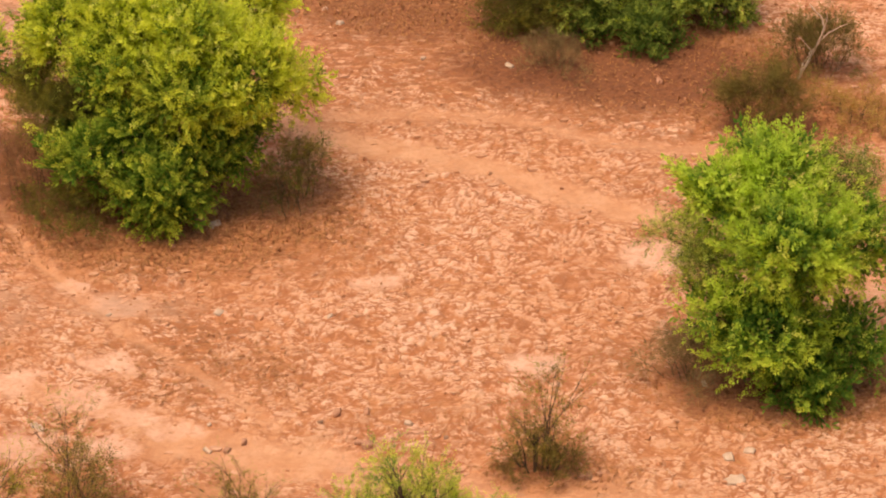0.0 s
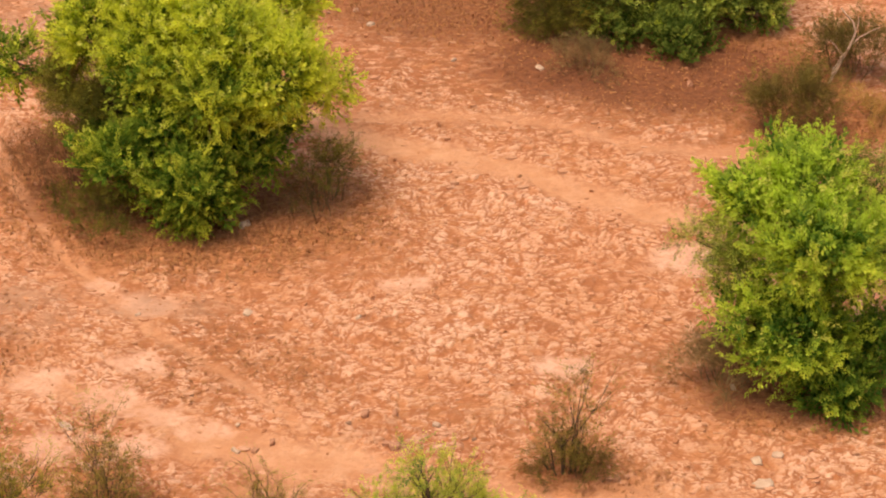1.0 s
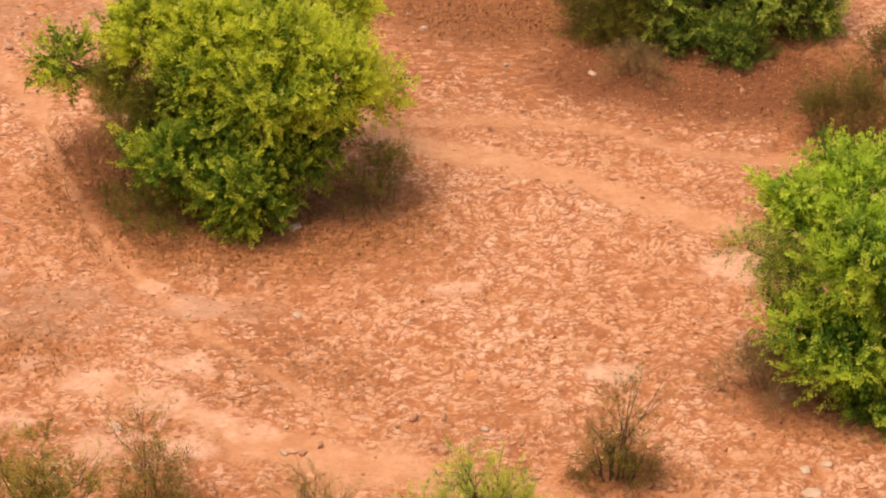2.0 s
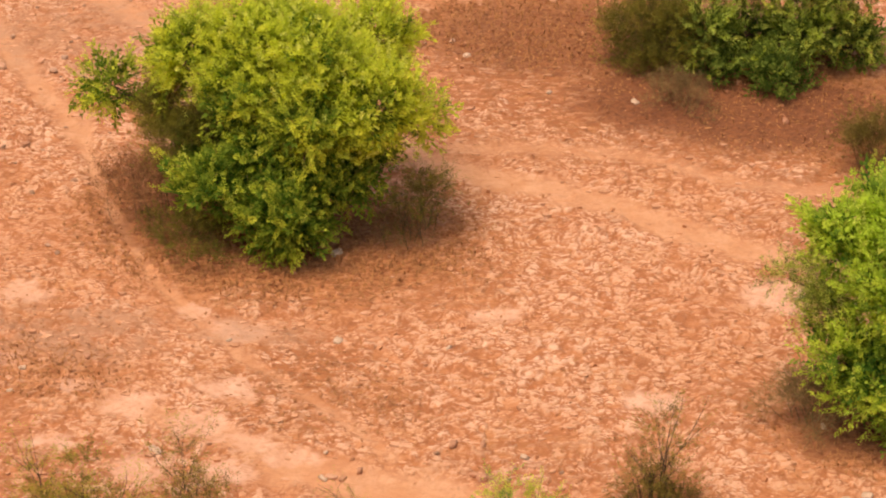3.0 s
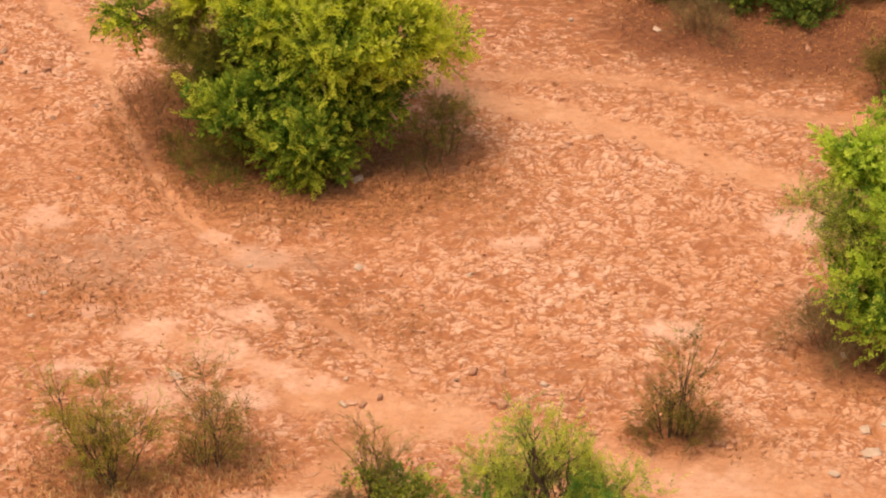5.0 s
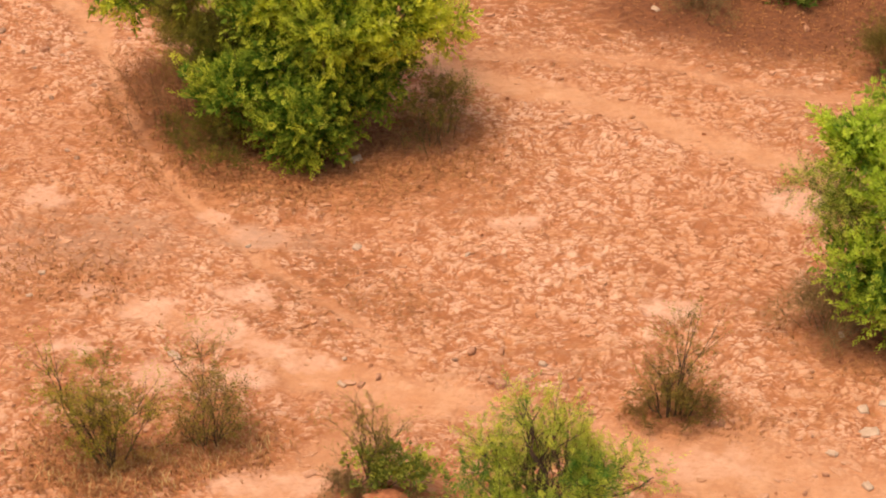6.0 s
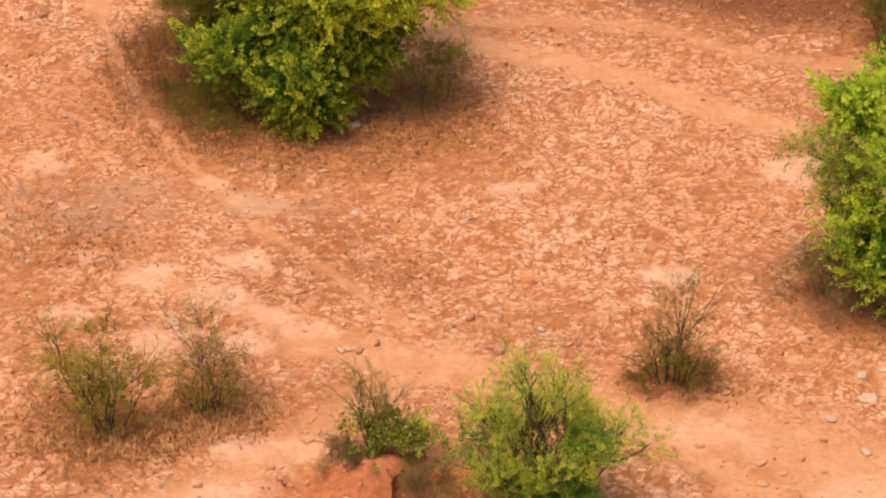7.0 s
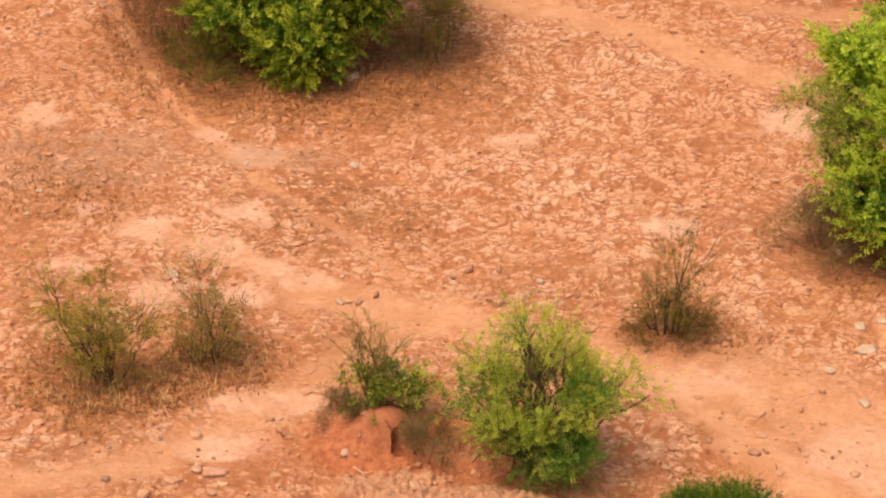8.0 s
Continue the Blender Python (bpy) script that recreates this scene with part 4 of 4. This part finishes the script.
# ---- the dug mound: a crust of red earth with a hollow under its lip ----
def soil_mound(at, wide, deep, tall):
    g, na, ne = Geo(), 60, 14
    az = np.arange(na) * 2 * np.pi / na
    gap = np.abs((az - radians(-38) + np.pi) % (2 * np.pi) - np.pi)
    reach = 1.12 - 0.70 * (1 - smooth(gap, 0.50, 0.80))
    rho = np.concatenate([np.linspace(0.02, 1, ne), np.linspace(1, 0.02, ne)])[None] * reach[:, None]
    under = np.concatenate([np.zeros(ne), np.full(ne, 0.16)])[None]
    d = np.stack([rho * np.cos(az)[:, None], rho * np.sin(az)[:, None], (1 - np.clip(rho, 0, 1) ** 2) ** 2 - under - 0.3 * np.clip(rho - 1, 0, 1)], -1)
    rough = np.array([0.30 * noise.noise(Vector(q * 1.9) + Vector((3, 8, 1))) + 0.30 * noise.noise(Vector(q * 4)) + 0.22 * noise.noise(Vector(q * 10)) for q in d.reshape(-1, 3)]).reshape(na, 2 * ne)
    v = (d + rough[..., None] * [0.2, 0.2, 0.30]) * [wide, deep, tall]
    v[..., 2] += coarse(v[..., 0] + at[0], v[..., 1] + at[1], False)
    i, j = np.meshgrid(np.arange(na), np.arange(2 * ne - 1), indexing="ij")
    k, m = (i + 1) % na, 2 * ne
    g.add(v, np.stack([i * m + j, i * m + j + 1, k * m + j + 1, k * m + j], -1))
    ob = new("soil_mound", g.mesh("soil_mound", BANK, True))
    ob.location = at
    return tagged(ob, "dug mound of red earth with a dark hollow under its lip", "mound", "", "thing")


soil_mound((-1.0, 25.22, -0.01), 0.50, 0.42, 0.17)

# ---- a fallen twig on the bank ----
twig = empty("fallen_twig", (-1.24, 24.5, height(-1.24, 24.5)), "thin pale twig fallen on the red bank", "twig")
for name, pts, r in (("stalk", [(-0.1, 0.1, 0.12), (0.0, 0.02, 0.11), (0.08, -0.12, 0.06)], 0.011), ("side_twig", [(0.0, 0.02, 0.11), (0.07, 0.0, 0.12), (0.13, 0.03, 0.13)], 0.006)):
    g = Geo()
    tube(g, pts, r, r * 0.5, 5)
    part(name, g, BLEACHED, twig)

# ---- what lies loose: soil chips, fallen leaves, dead grass ----
def scatter(count, weight, seed, west=-8.7, east=9.7, near=23.3, far=43.2):
    """Places strewn over the near ground, thicker where weight is high."""
    rng = np.random.default_rng(seed)
    x, y = rng.uniform(west, east, count * 4), rng.uniform(near, far, count * 4)
    z, crusty, f = soil_fields(x, y)
    f["straw"], f["pebbly"] = near_any(x, y, STRAW_SPOTS), near_any(x, y, PEBBLE_SPOTS)
    keep = np.nonzero(rng.random(len(x)) < weight(crusty, f))[0][:count]
    return np.stack([x, y, z], -1)[keep], rng


def soil_chips(count):
    at, rng = scatter(count, lambda c, f: c * np.clip(0.95 - 1.1 * f["litter"], 0, 1) * (1 - f["ledge"]) * (1 - f["shaded_duff"]), 21)
    n, ang = len(at), np.arange(6) * np.pi / 3
    size = 0.018 + 0.042 * rng.random(n) ** 2.2
    r = size[:, None] * rng.uniform(0.4, 1.25, (n, 6))
    spin = rng.uniform(0, 6.28, (n, 1))
    ring = np.stack([r * np.cos(ang + spin) * 1.6, r * np.sin(ang + spin), np.zeros((n, 6))], -1)
    tilt = rng.normal(0, 0.03, (n, 2))
    lean = ring[..., 0] * tilt[:, :1] + ring[..., 1] * tilt[:, 1:]
    thick = rng.uniform(0.002, 0.007, (n, 1))
    top, low = ring.copy(), ring * [1.08, 1.08, 1]
    top[..., 2], low[..., 2] = lean * 0.8 + thick, lean - 0.03
    v = np.concatenate([top, low], 1) + at[:, None] + [0, 0, 0.004]
    q = [(0, 1, 2, 3), (0, 3, 4, 5)] + [(k, k + 6, (k + 1) % 6 + 6, (k + 1) % 6) for k in range(6)]
    geo = Geo()
    geo.add(v, (np.array(q)[None] + 12 * np.arange(n)[:, None, None]))
    tagged(new("soil_chips", geo.mesh("soil_chips", CHIP)), "loose curled chips of pale dried soil crust", "soil chips", "", "stuff")


def near_chips(count):
    """Single chips of crust on the nearest stretch, each a part of the ground."""
    at, rng = scatter(14000, lambda c, f: c * np.clip(0.95 - 1.1 * f["litter"], 0, 1) * (1 - f["ledge"]) * (1 - f["shaded_duff"]), 31)
    at = at[at[:, 1] < 28.2][:count]
    kinds = []
    for _ in range(12):
        ang = np.arange(6) * np.pi / 3
        r = rng.uniform(0.4, 1.25, 6)
        ring = np.stack([r * np.cos(ang) * 1.5, r * np.sin(ang), rng.normal(0, 0.06, 6)], -1)
        top, low = ring + [0, 0, 0.05], ring * [1.08, 1.08, 1] - [0, 0, 0.4]
        geo = Geo()
        geo.add(np.concatenate([top, low]), [(0, 1, 2, 3), (0, 3, 4, 5)] + [(k, k + 6, (k + 1) % 6 + 6, (k + 1) % 6) for k in range(6)])
        kinds.append(geo.mesh("soil_chip", CHIP))
    for k, p in enumerate(at):
        ob = new("soil_chip", kinds[k % 12])
        ob.parent = GROUND
        s = 0.035 + 0.055 * rng.random() ** 2
        ob.matrix_local = pose(p[0], p[1], p[2] + 0.002, rng.normal(0, 2), rng.normal(0, 2), rng.uniform(0, 360)) @ Matrix.Diagonal((s, s, s, 1))


def fallen_leaves(count):
    at, rng = scatter(count, lambda c, f: np.clip(0.01 + 1.2 * f["litter"] + 0.01 * c + 0.05 * f["grey"], 0, 1) * (1 - f["track"]) * (1 - 0.8 * f["ledge"]) * (1 - 0.75 * f["shaded_duff"]), 22)
    n = len(at)
    long, wide = rng.uniform(0.015, 0.06, (n, 1)), rng.uniform(0.008, 0.024, (n, 1))
    a = rng.uniform(0, 6.28, n)
    d = np.stack([np.cos(a), np.sin(a), rng.normal(0, 0.12, n)], -1)
    s = np.stack([-np.sin(a), np.cos(a), rng.normal(0, 0.16, n)], -1)
    c = at + [0, 0, 0.012]
    v = np.stack([c - d * long, c + s * wide, c + d * long + [0, 0, 0.012], c - s * wide], 1)
    geo = Geo()
    geo.add(v, np.arange(4 * n).reshape(-1, 4))
    tagged(new("leaf_litter", geo.mesh("leaf_litter", FLAKE)), "scattered brown fallen leaves and bark bits", "leaf litter", "", "stuff")


def dead_grass(name, label, count, weight, tall, mat, seed, *stretch):
    at, rng = scatter(count, weight, seed, *stretch)
    n = len(at)
    a, lean = rng.uniform(0, 6.28, n), rng.uniform(0.2, 1.1, n)
    h = tall * rng.uniform(0.35, 1.2, n)
    out = np.stack([np.cos(a), np.sin(a), np.zeros(n)], -1)
    side = np.stack([-np.sin(a), np.cos(a), np.zeros(n)], -1) * 0.007
    p1 = at + out * (h * lean * 0.4)[:, None] + [0, 0, 1] * (h * 0.6)[:, None]
    p2 = at + out * (h * lean)[:, None] + [0, 0, 1] * (h * 0.9)[:, None]
    v = np.stack([at - side, at + side, p1 + side * 0.8, p1 - side * 0.8, p2 + side * 0.3, p2 - side * 0.3], 1)
    geo = Geo()
    geo.add(v, np.array([(0, 1, 2, 3), (3, 2, 4, 5)])[None] + 6 * np.arange(n)[:, None, None])
    tagged(new(name, geo.mesh(name, mat)), label, "grass", "", "stuff")


soil_chips(4200)
near_chips(300)
fallen_leaves(26000)


def soil_crumbs(count):
    at, rng = scatter(count, lambda c, f: np.clip(0.04 + 0.9 * f["bank"] + 0.2 * f["ledge"], 0, 1) * (1 - 0.8 * f["track"]), 25)
    n = len(at)
    box = np.array([(a, b, h) for h in (-1, 1) for a, b in ((-1, -1), (1, -1), (1, 1), (-1, 1))], float)
    size = 0.008 + 0.028 * rng.random(n) ** 2.5
    v = box[None] * rng.uniform(0.55, 1.2, (n, 8, 1)) * size[:, None, None]
    v = np.einsum("nij,nkj->nki", turn_to(rng.normal(0, 1, (n, 3)), rng), v) + at[:, None] + [0, 0, 0.006]
    q = np.array([(0, 3, 2, 1), (4, 5, 6, 7), (0, 1, 5, 4), (1, 2, 6, 5), (2, 3, 7, 6), (3, 0, 4, 7)])
    geo = Geo()
    geo.add(v, q[None] + 8 * np.arange(n)[:, None, None])
    tagged(new("soil_crumbs", geo.mesh("soil_crumbs", CRUMB)), "small crumbled lumps of red soil", "soil crumbs", "", "stuff")



def pebbles(count):
    """Small rounded stones strewn along the far track and over the bare near ground."""
    at, rng = scatter(count, lambda c, f: 0.15 * f["pebbly"], 33)
    n = len(at)
    a, e = np.meshgrid(np.arange(6) * np.pi / 3, [-0.9, 0.1, 0.9])
    ball = np.stack([np.cos(e) * np.cos(a), np.cos(e) * np.sin(a), np.sin(e)], -1).reshape(-1, 3)
    size = rng.uniform(0.025, 0.065, n) * rng.uniform(0.6, 1.2, n)
    v = ball[None] * rng.uniform(0.75, 1.2, (n, 18, 1)) * [1.2, 0.85, 0.6]
    t = rng.uniform(0, 6.28, n)
    turn = np.stack([np.stack([np.cos(t), -np.sin(t), 0 * t], -1), np.stack([np.sin(t), np.cos(t), 0 * t], -1), np.stack([0 * t, 0 * t, 0 * t + 1], -1)], 1)
    v = np.einsum("nij,nkj->nki", turn, v) * size[:, None, None] + at[:, None] + [0, 0, 0.012]
    q = [(r * 6 + k, r * 6 + (k + 1) % 6, r * 6 + 6 + (k + 1) % 6, r * 6 + 6 + k) for r in (0, 1) for k in range(6)] + [(12, 13, 14, 15), (12, 15, 16, 17)]
    geo = Geo()
    geo.add(v, np.array(q)[None] + 18 * np.arange(n)[:, None, None])
    tagged(new("pebbles", geo.mesh("pebbles", PEBBLE)), "small pinkish-grey pebbles strewn on bare soil", "pebbles", "", "stuff")


pebbles(900)
soil_crumbs(7000)
dead_grass("dead_grass", "short rusty dead grass under and round the bushes", 26000, lambda c, f: np.clip(f["litter"] * 1.2 - 0.25, 0, 1) * (1 - 0.85 * f["shaded_duff"]), 0.10, STRAW, 23)
dead_grass("dry_twigs", "tangle of brown dead twigs on shade-darkened humus under bushes", 2200, lambda c, f: np.clip(f["shaded_duff"] * 1.3 - 0.2, 0, 1), 0.14, TWIG_LITTER, 27)
dead_grass("grass_stubble", "sparse straw stubble between soil plates", 2200, lambda c, f: 0.25 * (1 - f["track"]) ** 3 * (1 - f["bank"]) * (1 - f["bare"]), 0.06, STRAW, 24)
dead_grass("straw_grass", "matted straw-coloured dry grass round thin shrubs", 1300, lambda c, f: 0.5 * f["straw"] ** 2, 0.11, STRAW_PALE, 28, -6.0, -2.0, 25.0, 27.2)
dead_grass("brown_grass", "matted brown dead grass round thin shrubs", 1500, lambda c, f: 0.5 * f["straw"] ** 2, 0.10, STRAW, 29, -6.0, -2.0, 25.0, 27.2)
